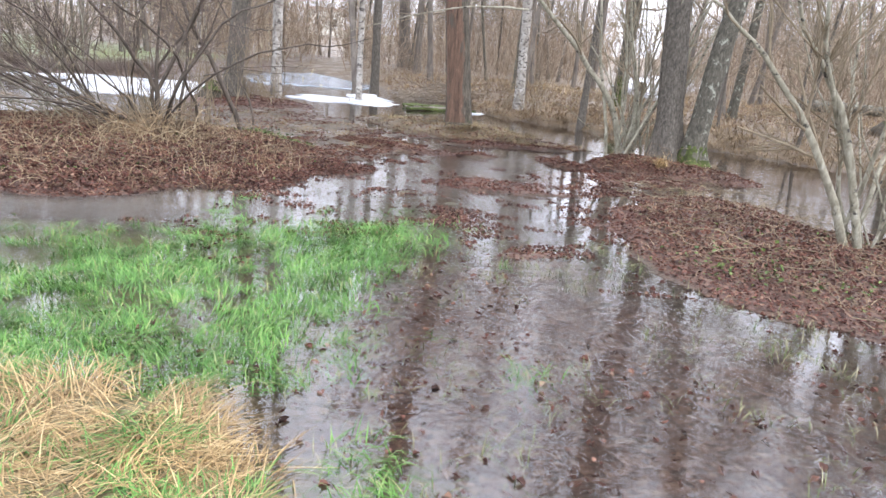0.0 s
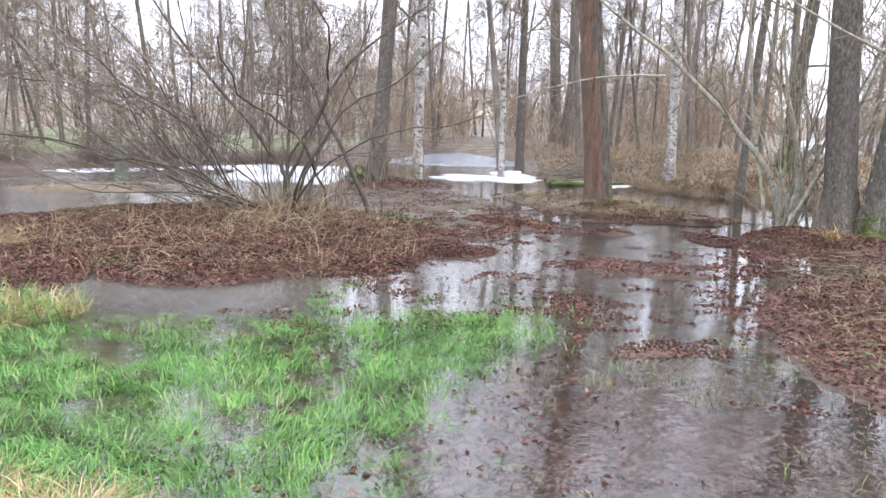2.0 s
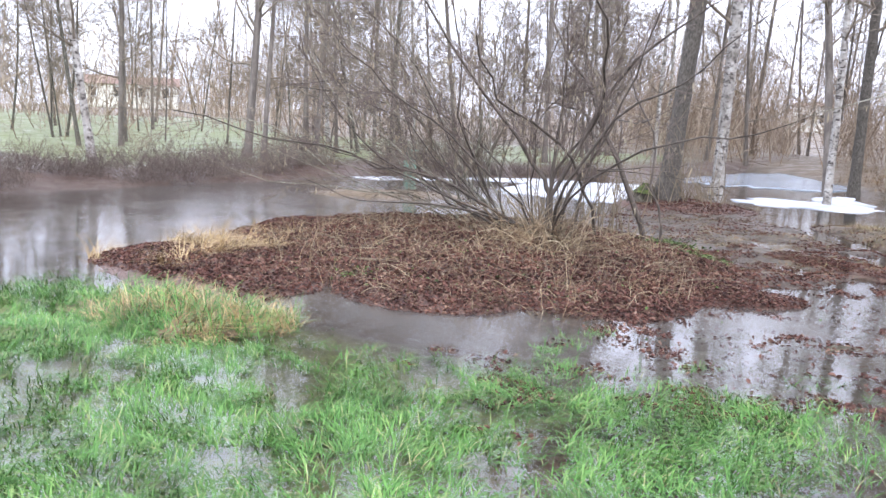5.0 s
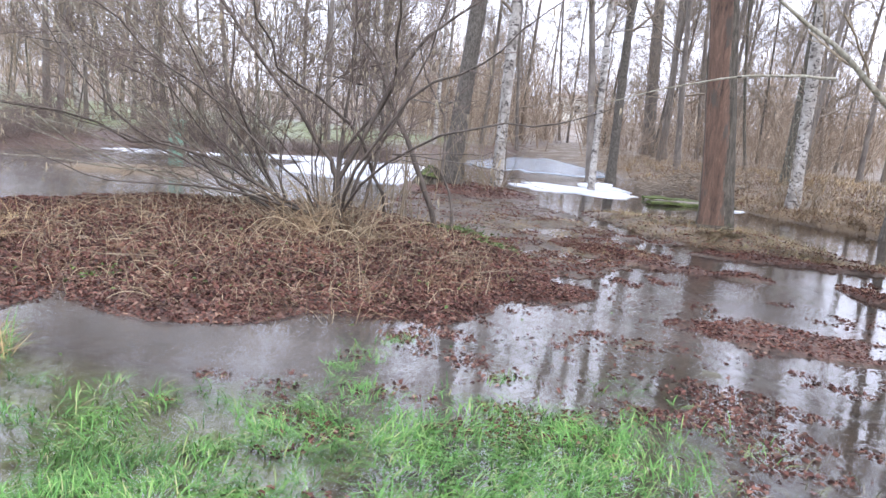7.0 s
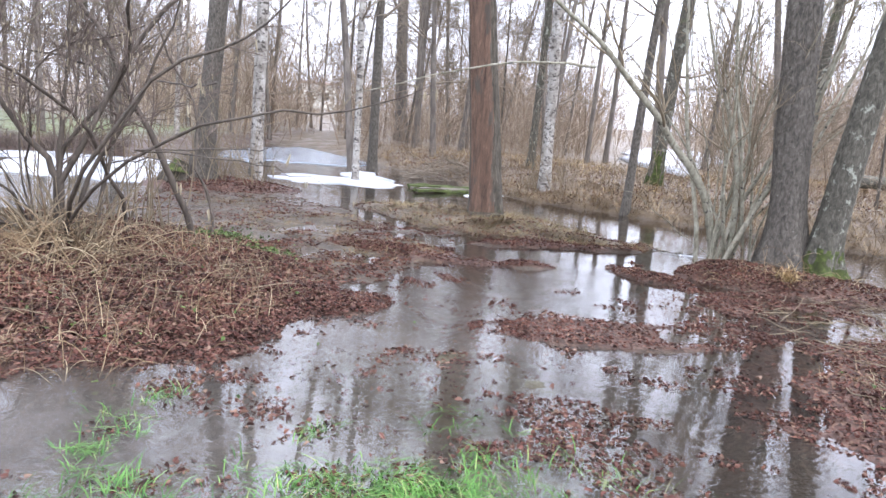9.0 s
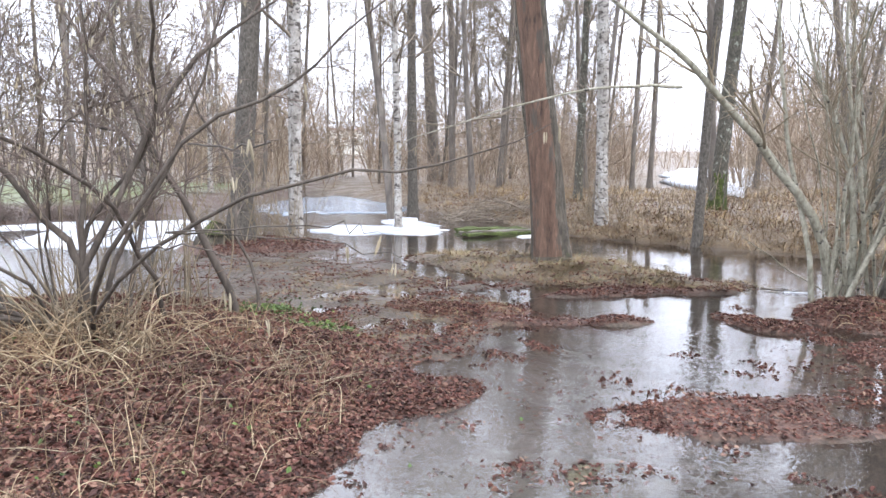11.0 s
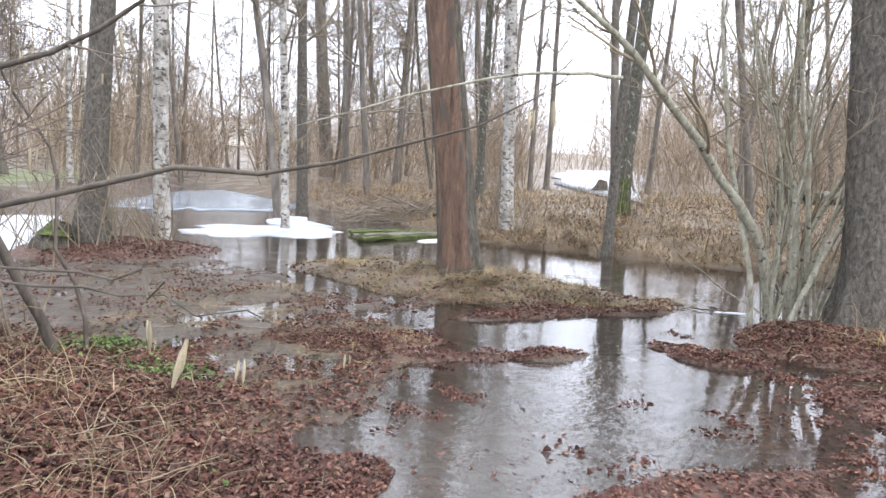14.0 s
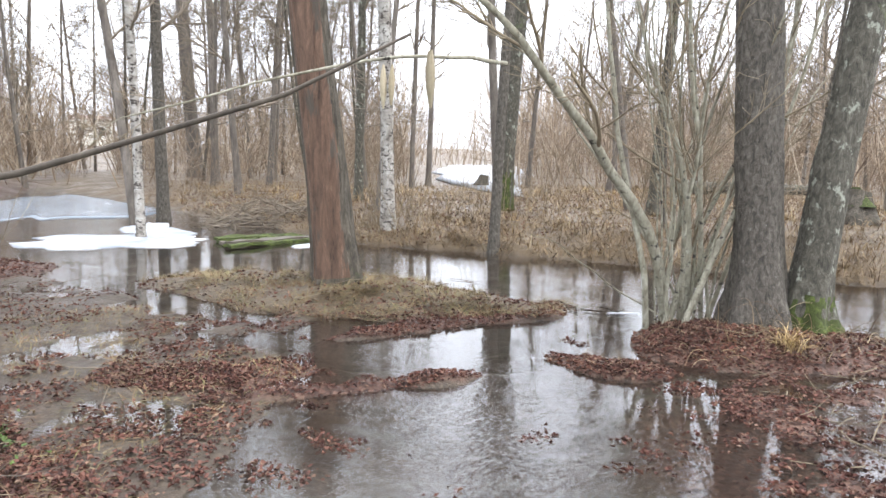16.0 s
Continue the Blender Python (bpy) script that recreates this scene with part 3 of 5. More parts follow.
def crown_pieces(rng, path, r0, r1, start, n1, len1, n2, n3, up, spread=1.0, twig=0.45, fine=3, least=0.0034, light=False):
    """Limbs, branches and twigs of a bare crown."""
    k = len(path)
    rad = (r0 + (r1 - r0) * np.linspace(0, 1, k) ** 0.8)[None]
    p1, q1 = offshoots(rng, path[None], rad, n1, start, 0.98, spread, 0.36, len1, 6, 0.13, up, least=least)
    out = [tubes(p1, q1, 4 if light else 5)]
    p2, q2 = offshoots(rng, p1, q1, n2, 0.2, 0.98, 0.75, 0.5, len1 * 0.5, 3 if light else 5, 0.16, up * 0.6, least=least)
    out.append(tubes(p2, q2, 3 if light else 4))
    p3, q3 = offshoots(rng, p2, q2, n3, 0.15, 0.98, 0.7, 0.55, twig, 2 if light else 4, 0.2, up * 0.3, least=least)
    out.append(tubes(p3, q3, fine))
    return out


def tree(name, x, y, height, r0, r1, lean, bow, m_bark, m_twig, label, seed, sides=20, k=40, ridge=0.01, start=0.35,
         n1=14, len1=1.8, n2=6, n3=4, up=0.06, spread=0.95, z=None, flare=0.4, twig=0.5, group="woodland trees", foot_moss=0.0):
    rng = np.random.default_rng(seed)
    z = float(land(np.array([x]), np.array([y]))[0][0]) if z is None else z
    ob = thing(name, (x, y, z), label, "tree", group)
    path = path_of(height, lean, bow, k, seed)
    part("trunk", trunk_mesh(path, r0, r1, sides, ridge, seed, flare), m_bark, ob)
    if foot_moss:
        low = path_of(height, lean, bow, k * 4, seed)[: int(k * 4 * foot_moss / height)]
        ratio = len(low) / (k * 4)
        part("moss", trunk_mesh(low, r0 * 1.015, r0 + (r1 - r0) * ratio ** 0.8, sides, 0.018, seed, flare, 0.25), M_MOSS, ob, "green moss round the foot")
    pieces = crown_pieces(rng, path, r0, r1, start, n1, len1, n2, n3, up, spread, twig)
    part("crown", mesh_of("crown", *joined(pieces)), m_twig, ob, "bare twiggy crown")
    return ob


def catkins(rng, paths, count, size=0.045):
    """Drooping catkins hung on twigs."""
    n, m, _ = paths.shape
    i, s = rng.integers(0, n, (count + 1) // 2), rng.integers(1, m, (count + 1) // 2)
    top = np.repeat(paths[i, s], 2, axis=0)[:count] + rng.normal(0, 0.006, (count, 3)) * np.array([1, 1, 0])
    ln = size * rng.uniform(0.6, 1.4, count)
    drop = np.linspace(0, 1, 4)[None, :, None] * np.stack([rng.normal(0, 0.15, count) * ln, rng.normal(0, 0.15, count) * ln, -ln], -1)[:, None]
    rad = np.array([0.35, 1.0, 0.95, 0.3])[None] * (ln * 0.08)[:, None]
    return tubes(top[:, None] + drop, rad, 4)


# ---- the red-barked trunk on its island ----
red = thing("red_trunk_tree", (0.04, 13.68, 0.1), "tall trunk with reddish stripped bark on a grassy islet", "tree", "woodland trees")
red_path = path_of(11.0, (-1.17, -0.03), (0, 0), 110, 3, 0.02)
red_mesh = trunk_mesh(red_path, 0.235, 0.13, 72, 0.022, 3, 0.3, 0.3, 4, 0.4)
red_mesh.materials.append(M_RED)
red_mesh.materials.append(M_REDSIDE)
for p in red_mesh.polygons:
    c = p.center
    ax = red_path[int(np.clip(c[2] / 11.0 * 109, 0, 109))]
    side = math.atan2(c[1] - ax[1], c[0] - ax[0])
    wob = 0.5 * float(vnoise(c[2] * 1.3, 5.5, 2.0))
    p.material_index = 0 if -2.9 + wob * 0.4 < side < -1.15 + wob and c[2] > 0.05 + 0.1 * wob else 1
part("trunk", red_mesh, M_RED, red)
rng = np.random.default_rng(5)
part("crown", mesh_of("crown", *joined(crown_pieces(rng, red_path, 0.235, 0.13, 0.3, 22, 1.5, 6, 4, -0.01, 1.35, 0.5))), M_TWIGPALE, red, "sparse bare side branches")

# ---- the nearer trees: x, y, height, radii, lean, bow ----
tree("birch_tree", -2.72, 19.2, 10, 0.085, 0.05, (-0.3, 0.08), (0.05, 0), M_BIRCH, M_TWIG, "slim white-barked birch standing in ice", 11, n1=16, len1=1.3)
tree("alder_tree", -3.2, 21.9, 11, 0.1, 0.06, (-1.55, 0.4), (0.15, 0), M_FARBARK, M_TWIG, "slim dark alder leaning over the river", 12, n1=16, len1=1.5)
tree("alder_tree", -2.73, 22.7, 12, 0.14, 0.08, (-0.15, 0), (0.02, 0), M_ALDER, M_TWIG, "grey alder trunk beside the ice", 13, n1=18, len1=1.5)
tree("alder_tree", -3.17, 39.5, 16, 0.33, 0.2, (-0.9, 0), (0, 0), M_FARBARK, M_TWIG, "broad dark trunk on the far bank", 14, n1=18, len1=2.5)
tree("alder_tree", -2.08, 33.8, 15, 0.15, 0.09, (-0.45, 0), (0.1, 0), M_FARBARK, M_TWIG, "thin dark trunk on the far bank", 15, n1=16, len1=2.0)
tree("birch_tree", -4.25, 16.4, 11, 0.12, 0.075, (0.3, 0), (-0.06, 0), M_BIRCH, M_TWIG, "pale birch with a mossy top limb", 16, n1=16, len1=1.7, start=0.3)
tree("alder_tree", -5.05, 15.75, 12, 0.18, 0.12, (0.9, 0.05), (0, 0), M_ALDER, M_TWIG, "grey-brown alder with shoots round its foot", 17, n1=16, len1=1.7, flare=0.8)
tree("birch_tree", 1.58, 18.6, 12, 0.13, 0.085, (-0.5, 0), (0.05, 0), M_BIRCH, M_TWIG, "speckled birch among bank shoots", 18, n1=18, len1=1.6)
tree("alder_tree", 1.85, 24.0, 12, 0.12, 0.07, (0.2, 0), (0, 0), M_LICHEN, M_TWIG, "thin lichened trunk on the far bank", 19, n1=14, len1=1.5)
tree("alder_tree", 2.88, 16.5, 11, 0.085, 0.055, (0.75, 0.05), (-0.12, 0), M_ALDER, M_TWIG, "slim dark alder at the channel edge", 20, n1=16, len1=1.6)
tree("alder_tree", 4.5, 20.4, 12, 0.17, 0.11, (1.0, 0), (-0.1, 0), M_LICHEN, M_TWIG, "mossy-footed leaning alder on the straw bank", 21, foot_moss=0.9, n1=18, len1=1.9)
tree("alder_tree", 6.3, 34.0, 10, 0.12, 0.08, (0.1, 0), (0.05, 0), M_FARBARK, M_TWIG, "lone bare trunk before the level field", 27, n1=8, len1=1.2)
tree("alder_tree", 4.9, 31.0, 13, 0.1, 0.05, (0.5, 0), (-0.1, 0), M_FARBARK, M_TWIG, "thin bare trunk before the level field", 28, n1=14, len1=1.4)
alder_a = tree("alder_tree", 3.28, 11.0, 11, 0.19, 0.14, (-1.0, 0.3), (0.1, -0.05), M_ALDER, M_TWIG, "rough grey alder trunk with mossy foot", 22, sides=48, k=80, ridge=0.014, n1=20, len1=1.9, flare=0.9, start=0.28)
alder_b = tree("alder_tree", 3.62, 10.85, 10, 0.155, 0.1, (2.0, -0.5), (-0.3, 0.05), M_LICHEN, M_TWIG, "lichened alder leaning away from its neighbour", 23, sides=44, k=80, ridge=0.012, n1=18, len1=1.7, flare=0.85, start=0.28, foot_moss=0.35)


# ---- hazels: many stems from one stool ----
def through_points(pts, k, rng, wig=0.03):
    """A smooth bough through a few places, slightly crooked."""
    pts = np.asarray(pts, float)
    ext = np.concatenate([2 * pts[:1] - pts[1:2], pts, 2 * pts[-1:] - pts[-2:-1]])
    s = np.linspace(0, len(pts) - 1, k)
    i = np.minimum(s.astype(int), len(pts) - 2)
    u = (s - i)[:, None]
    p0, p1, p2, p3 = ext[i], ext[i + 1], ext[i + 2], ext[i + 3]
    p = 0.5 * (2 * p1 + (p2 - p0) * u + (2 * p0 - 5 * p1 + 4 * p2 - p3) * u ** 2 + (3 * p1 - p0 - 3 * p2 + p3) * u ** 3)
    p[1:] += rng.normal(0, wig, (k - 1, 3)) * np.linspace(0.3, 1, k - 1)[:, None]
    return p


def stool(name, x, y, stems, m_stem, m_twig, label, seed, shoots=6, shoot_len=1.1, twigs=6, twig_len=0.4, hang=0, size=0.045, sag=0.0, boughs=(), wild=0.1, z=None, slim=0.5, drops=()):
    """stems: foot offset x, y, heading x, y, length, radius, sag; each is a part of its own."""
    rng = np.random.default_rng(seed)
    z = float(land(np.array([x]), np.array([y]))[0][0]) if z is None else z
    ob = thing(name, (x, y, z), label, "shrub", "hazel stools")
    allp, allr, lonep, loner = [], [], [], []
    for ox, oy, hx, hy, ln, r, sg in stems:
        p = grow(rng, np.array([[ox, oy, -0.2]]), np.array([[hx, hy, 1.0]]), np.array([ln]), 14, wild, 0.015, sg)
        q = (r * np.linspace(1, 0.3, 14) ** 0.8)[None]
        v, f = tubes(p, q, 9)
        part("stem", mesh_of("stem", v, f), m_stem, ob)
        allp.append(p)
        allr.append(q)
    for r, pts in boughs:
        p = through_points(pts, 14, rng, 0.018)[None]
        q = (r * np.linspace(1, 0.1, 14) ** (0.6 if r > 0.05 else 1.0))[None]
        part("bough", mesh_of("bough", *tubes(p, q, 9)), m_stem, ob)
        if r > 0.0155:
            (allp if r > 0.0205 else lonep).append(p)
            (allr if r > 0.0205 else loner).append(q)
    p0, q0 = np.concatenate(allp), np.concatenate(allr)
    p1, q1 = offshoots(rng, p0, q0, shoots, 0.22, 0.97, 0.6, slim, shoot_len, 7, 0.1, 0.03, sag, least=0.0035)
    p2, q2 = offshoots(rng, p1, q1, twigs, 0.12, 0.98, 0.65, 0.55, twig_len, 5, 0.14, 0.02, sag, least=0.0026)
    p3, q3 = offshoots(rng, p2, q2, 2, 0.3, 0.98, 0.6, 0.6, twig_len * 0.5, 2, 0.15, least=0.0024)
    if lonep:
        # long outer boughs carry only a few short shoots
        a1, b1 = offshoots(rng, np.concatenate(lonep), np.concatenate(loner), 5, 0.3, 0.98, 0.6, 0.5, 0.55, 5, 0.12, 0.0, 0.004, least=0.0022)
        a2, b2 = offshoots(rng, a1, b1, 3, 0.2, 0.98, 0.6, 0.6, 0.25, 5, 0.12, 0.0, 0.004, least=0.0018)
        extra = [tubes(a1, b1, 5), tubes(a2, b2, 4)]
    else:
        a2, extra = p2[:1], []
    tagged(part("crown", mesh_of("crown", *joined([tubes(p1, q1, 5), tubes(p2, q2, 3), tubes(p3, q3, 3)] + extra)), m_twig, ob, "fine bare twigs"), kind="stuff")
    if hang:
        cat = part("catkin", mesh_of("catkin", *joined([catkins(rng, p2, hang, size), catkins(rng, a2, max(6, len(a2) // 2), size * 1.35)] + [catkins(rng, np.array([[at, at]]) - np.array([x, y, z]), 2, size * 0.95) for at in drops])), M_CATKIN, ob, "pale yellow drooping catkins")
        tagged(cat, kind="stuff")
    return ob


rs = np.random.default_rng(77)
# the spreading hazel: a dark forked stem, boughs to the east, and a low sheaf of rods swept to the west
left = [(0.1, 0.3, 0.25, 0.3, 3.6, 0.022, 0.0), (0.35, 0.6, 0.4, 0.1, 3.4, 0.02, 0.0), (0.75, 1.1, -0.22, 0.05, 3.8, 0.036, 0.0), (0.9, 1.2, 0.3, 0.1, 3.4, 0.016, 0.0), (-0.1, 0.1, -0.1, 0.1, 4.0, 0.02, 0.0)]
for i in range(14):
    left.append((-0.15 - rs.uniform(0, 0.9), rs.uniform(-0.1, 0.7), -rs.uniform(0.6, 2.6), -rs.uniform(-0.4, 0.9), rs.uniform(2.4, 5.0), rs.uniform(0.008, 0.017), rs.uniform(-0.008, 0.008)))
boughs = ((0.04, ((0, 0, -0.1), (0, 0, 0.45), (-0.26, -0.14, 0.9), (-1.33, -0.7, 2.5), (-1.9, -1.0, 3.4))), (0.026, ((0, 0, 0.4), (0.65, 0.34, 1.83), (1.2, 0.63, 2.36), (2.0, 0.9, 3.0))),
          (0.024, ((0, 0, 0.45), (0.05, 0.05, 1.4), (0.12, 0.1, 3.2))), (0.02, ((0.05, 0, -0.05), (0.56, -0.75, 0.5), (1.16, -0.8, 1.35), (1.73, -0.8, 1.62), (2.15, -0.8, 2.0), (2.9, -0.8, 2.5))),
          (0.015, ((0.05, 0, 0.0), (0.45, -0.6, 0.24), (0.95, -1.22, 0.6), (1.49, -1.5, 0.92), (1.92, -1.73, 1.08), (2.35, -1.8, 1.18), (2.65, -1.85, 1.2), (2.9, -2.02, 1.27), (3.13, -2.07, 1.36))), (0.024, ((0.1, 0.05, -0.05), (0.27, 0, 0.54), (0.64, 0, 1.1), (1.0, 0, 1.95), (1.3, 0, 2.8))),
          (0.005, ((1.1, -1.35, 0.75), (1.8, -2.15, 0.88), (2.17, -2.75, 0.83))), (0.005, ((1.3, -1.45, 0.85), (2.2, -2.05, 0.95), (2.55, -2.5, 0.98))), (0.005, ((1.3, -1.45, 0.85), (2.1, -1.75, 0.86), (2.74, -1.7, 0.7))), (0.006, ((1.2, -0.9, 1.3), (2.05, -2.3, 1.26), (2.24, -2.95, 1.3))), (0.022, ((-0.3, 0.1, -0.05), (-1.1, -0.5, 0.5), (-1.9, -1.1, 0.9), (-2.8, -1.6, 2.3))),
          (0.02, ((-0.2, 0.1, -0.05), (-1.0, -0.6, 0.35), (-2.0, -1.0, 0.75), (-3.2, -1.6, 1.0))), (0.016, ((-0.2, 0.0, 0.0), (-0.9, -0.9, 0.3), (-1.7, -1.6, 0.35), (-2.4, -2.1, 0.75))))
hazel_left = stool("hazel_shrub", -3.85, 9.0, left, M_DARKSTEM, M_HAZELTWIG, "spreading bare hazel hung with pale catkins", 31, 11, 1.15, 10, 0.42, 2600, 0.05, 0.002, boughs, 0.21, 0.26, 0.33,
                   ((-1.64, 6.13, 1.53), (-1.76, 6.33, 1.42), (-1.66, 6.75, 1.47), (-1.7, 6.1, 1.1), (-1.69, 6.41, 0.95), (-1.31, 6.34, 1.24), (-1.5, 6.84, 1.14), (-1.31, 6.75, 1.09), (-1.13, 7.3, 0.94), (-0.74, 6.9, 1.585), (-0.69, 6.95, 1.61)))
right = []
rs = np.random.default_rng(78)
for i in range(22):
    right.append((rs.uniform(-0.38, 0.28), rs.uniform(-0.2, 0.25), rs.uniform(-0.34, 0.3), rs.uniform(-0.15, 0.3), rs.uniform(3.0, 6.0), rs.choice([0.009, 0.013, 0.018, 0.023, 0.029]), 0.0))
boughs = ((0.052, ((-0.15, 0.05, -0.1), (-0.4, 0.0, 0.75), (-0.93, -0.1, 1.4), (-1.62, -0.3, 2.1), (-2.1, -0.4, 2.5), (-3.0, -0.5, 3.2))), (0.017, ((-1.95, -0.42, 2.1), (-2.5, -0.75, 2.08), (-3.18, -0.75, 1.98), (-4.25, -0.75, 1.65), (-4.6, -0.75, 1.5))),
          (0.01, ((-0.1, 0.1, 0.0), (-0.45, 0.5, 0.25), (-0.95, 0.55, 0.62), (-1.5, 0.55, 0.85))), (0.042, ((0.0, 0.05, -0.1), (-0.1, 0.0, 1.2), (-0.5, 0.1, 2.4), (-0.9, 0.1, 3.6))))
hazel_right = stool("hazel_shrub", 2.85, 11.35, right, M_HAZEL, M_TWIGPALE, "upright pale hazel stems spotted with lichen", 32, 6, 1.1, 6, 0.45, 60, 0.045, 0.0, boughs)
near = []
rs = np.random.default_rng(79)
for i in range(14):
    near.append((rs.uniform(-0.15, 0.3), rs.uniform(-0.2, 0.2), rs.uniform(-0.4, 0.3), rs.uniform(-0.3, 0.3), rs.uniform(2.6, 5.0), rs.choice([0.01, 0.014, 0.018, 0.024, 0.03]), 0.0))
boughs = ((0.042, ((-0.2, -0.2, -0.1), (-0.6, -0.2, 0.7), (-1.22, -0.2, 1.52), (-1.7, -0.2, 1.9), (-2.6, -0.2, 2.5))), (0.04, ((-0.1, -0.2, -0.1), (-0.5, -0.2, 1.1), (-1.1, -0.2, 2.0), (-1.7, -0.3, 3.2))))
hazel_near = stool("hazel_shrub", 3.85, 6.45, near, M_HAZEL, M_TWIGPALE, "pale many-stemmed hazel on the leafy bank", 33, 7, 1.1, 7, 0.45, 40, 0.045, 0.0, boughs)
rods = []
rs = np.random.default_rng(80)
for i in range(24):
    rods.append((rs.uniform(-0.6, 0.5), rs.uniform(-0.4, 0.4), -rs.uniform(-0.3, 1.5), -rs.uniform(-0.4, 0.9), rs.uniform(2.8, 5.2), rs.uniform(0.007, 0.016), rs.uniform(-0.008, 0.006)))
hazel_back = stool("hazel_shrub", -5.3, 9.9, rods, M_HAZEL, M_TWIG, "pale whippy hazel rods behind the dark stool", 34, 9, 1.1, 8, 0.45, 1300, 0.05, 0.002, (), 0.16)


# ---- woods behind: bare trees and thickets ----
def wood_tree(seed, height, r, m, label, limbs, len1):
    rng = np.random.default_rng(seed)
    ob = thing("bare_tree", (0, 0, 0), label, "tree", "background trees")
    path = path_of(height, (rng.normal(0, 0.4), rng.normal(0, 0.4)), (rng.normal(0, 0.2), 0), 16, seed)
    part("trunk", trunk_mesh(path, r, r * 0.4, 9, 0.006, seed, 0.3), m, ob)
    part("crown", mesh_of("crown", *joined(crown_pieces(rng, path, r, r * 0.4, 0.12, limbs, len1, 7, 5, 0.05, 1.05, 1.1, least=0.006, light=True))), M_TWIG, ob, "bare twiggy crown")
    return ob


SPECIES = [wood_tree(101, 13, 0.07, M_FARBARK, "slender bare tree in the woods", 22, 2.0), wood_tree(102, 15, 0.11, M_FARBARK, "tall bare alder in the woods", 24, 2.4),
           wood_tree(103, 11, 0.045, M_ALDER, "thin bare sapling in the woods", 20, 1.7), wood_tree(104, 14, 0.085, M_BIRCH, "pale birch in the woods", 22, 2.0),
           wood_tree(105, 12, 0.065, M_LICHEN, "lichened bare tree in the woods", 22, 2.0)]


def thicket(seed, n, height, spread, label, fat=1.0):
    rng = np.random.default_rng(seed)
    base = np.stack([rng.normal(0, spread, n), rng.normal(0, spread, n), np.full(n, -0.1)], -1)
    head = np.stack([rng.normal(0, 0.5, n), rng.normal(0, 0.5, n), np.ones(n)], -1)
    p = grow(rng, base, head, height * rng.uniform(0.4, 1.2, n), 5, 0.24, 0.04)
    q = fat * rng.uniform(0.003, 0.009, n)[:, None] * np.linspace(1, 0.25, 5)[None]
    p1, q1 = offshoots(rng, p, q, 6, 0.15, 0.98, 0.85, 0.6, height * 0.36, 3, 0.22, 0.04)
    q1 = np.maximum(q1, 0.003 * fat)
    v, f = joined([tubes(p, q, 3), tubes(p1, q1, 3)])
    ob = new("thicket", mesh_of("thicket", v, f))
    ob.data.materials.append(M_BRUSH)
    return tagged(ob, label, "shrub", "thickets", "stuff")


BRUSH = [thicket(201, 36, 3.6, 1.3, "reddish-brown thicket of bare shoots"), thicket(202, 28, 5.2, 1.3, "tall reddish-brown thicket of bare shoots"), thicket(203, 50, 2.2, 1.2, "low brown thicket of bare shoots")]


def ground_at(x, y):
    return float(land(np.array([x]), np.array([y]))[0][0])


def clear_of_view(x, y):
    """Keeps the open stretches open: the walk, the river, the meadow gap and the white field."""
    if land(np.array([x]), np.array([y]))[0][0] < 0.05:
        return False
    if math.hypot(x + 0.5, y - 6) < (13.5 if x < 5.5 else 14.5):
        return False
    a = math.degrees(math.atan2(x + 0.9, y - 6.2))
    if 13.5 < a < 20.0 and y < 140:
        return False
    return True


rng = np.random.default_rng(9)
count = 0
while count < 115:
    r, a = 12 + 48 * rng.random() ** 1.1, radians(rng.uniform(-82, 56))
    x, y = r * math.sin(a) - 0.5, r * math.cos(a) + 6
    if not clear_of_view(x, y) or (a < radians(-38) and rng.random() < 0.25) or (a > radians(20) and rng.random() < 0.6):
        continue
    s = rng.uniform(0.8, 1.25)
    src = SPECIES[rng.choice(5, p=[0.3, 0.22, 0.25, 0.1, 0.13])]
    m = pose(x, y, ground_at(x, y) - 0.05, rng.normal(0, 3), rng.normal(0, 3), rng.uniform(0, 360)) @ Matrix.Diagonal((s, s, s, 1))
    if count < 5:
        SPECIES[count].matrix_basis = m
    else:
        copy_thing(src, m)
    count += 1

# a closer row of trees across the river
for i in range(16):
    x, y = rng.uniform(-44, -12), rng.uniform(14, 40)
    if x > -15.5 or y < 15.5 + 1.11 * (x + 14.5):
        continue
    s = rng.uniform(0.6, 1.0)
    copy_thing(SPECIES[rng.choice([0, 2, 4])], pose(x, y, ground_at(x, y) - 0.05, rng.normal(0, 3), rng.normal(0, 3), rng.uniform(0, 360)) @ Matrix.Diagonal((s, s, s, 1)))

# slim saplings beyond the channel
for i in range(5):
    a, r = radians(34 + 5 * i + rng.normal(0, 1)), rng.uniform(10.5, 15.5)
    x, y = r * math.sin(a) - 0.9, r * math.cos(a) + 6.2
    if ground_at(x, y) < 0.05:
        continue
    s = rng.uniform(0.55, 0.85)
    copy_thing(SPECIES[2], pose(x, y, ground_at(x, y) - 0.05, rng.normal(0, 4), rng.normal(0, 4), rng.uniform(0, 360)) @ Matrix.Diagonal((s, s, s, 1)))

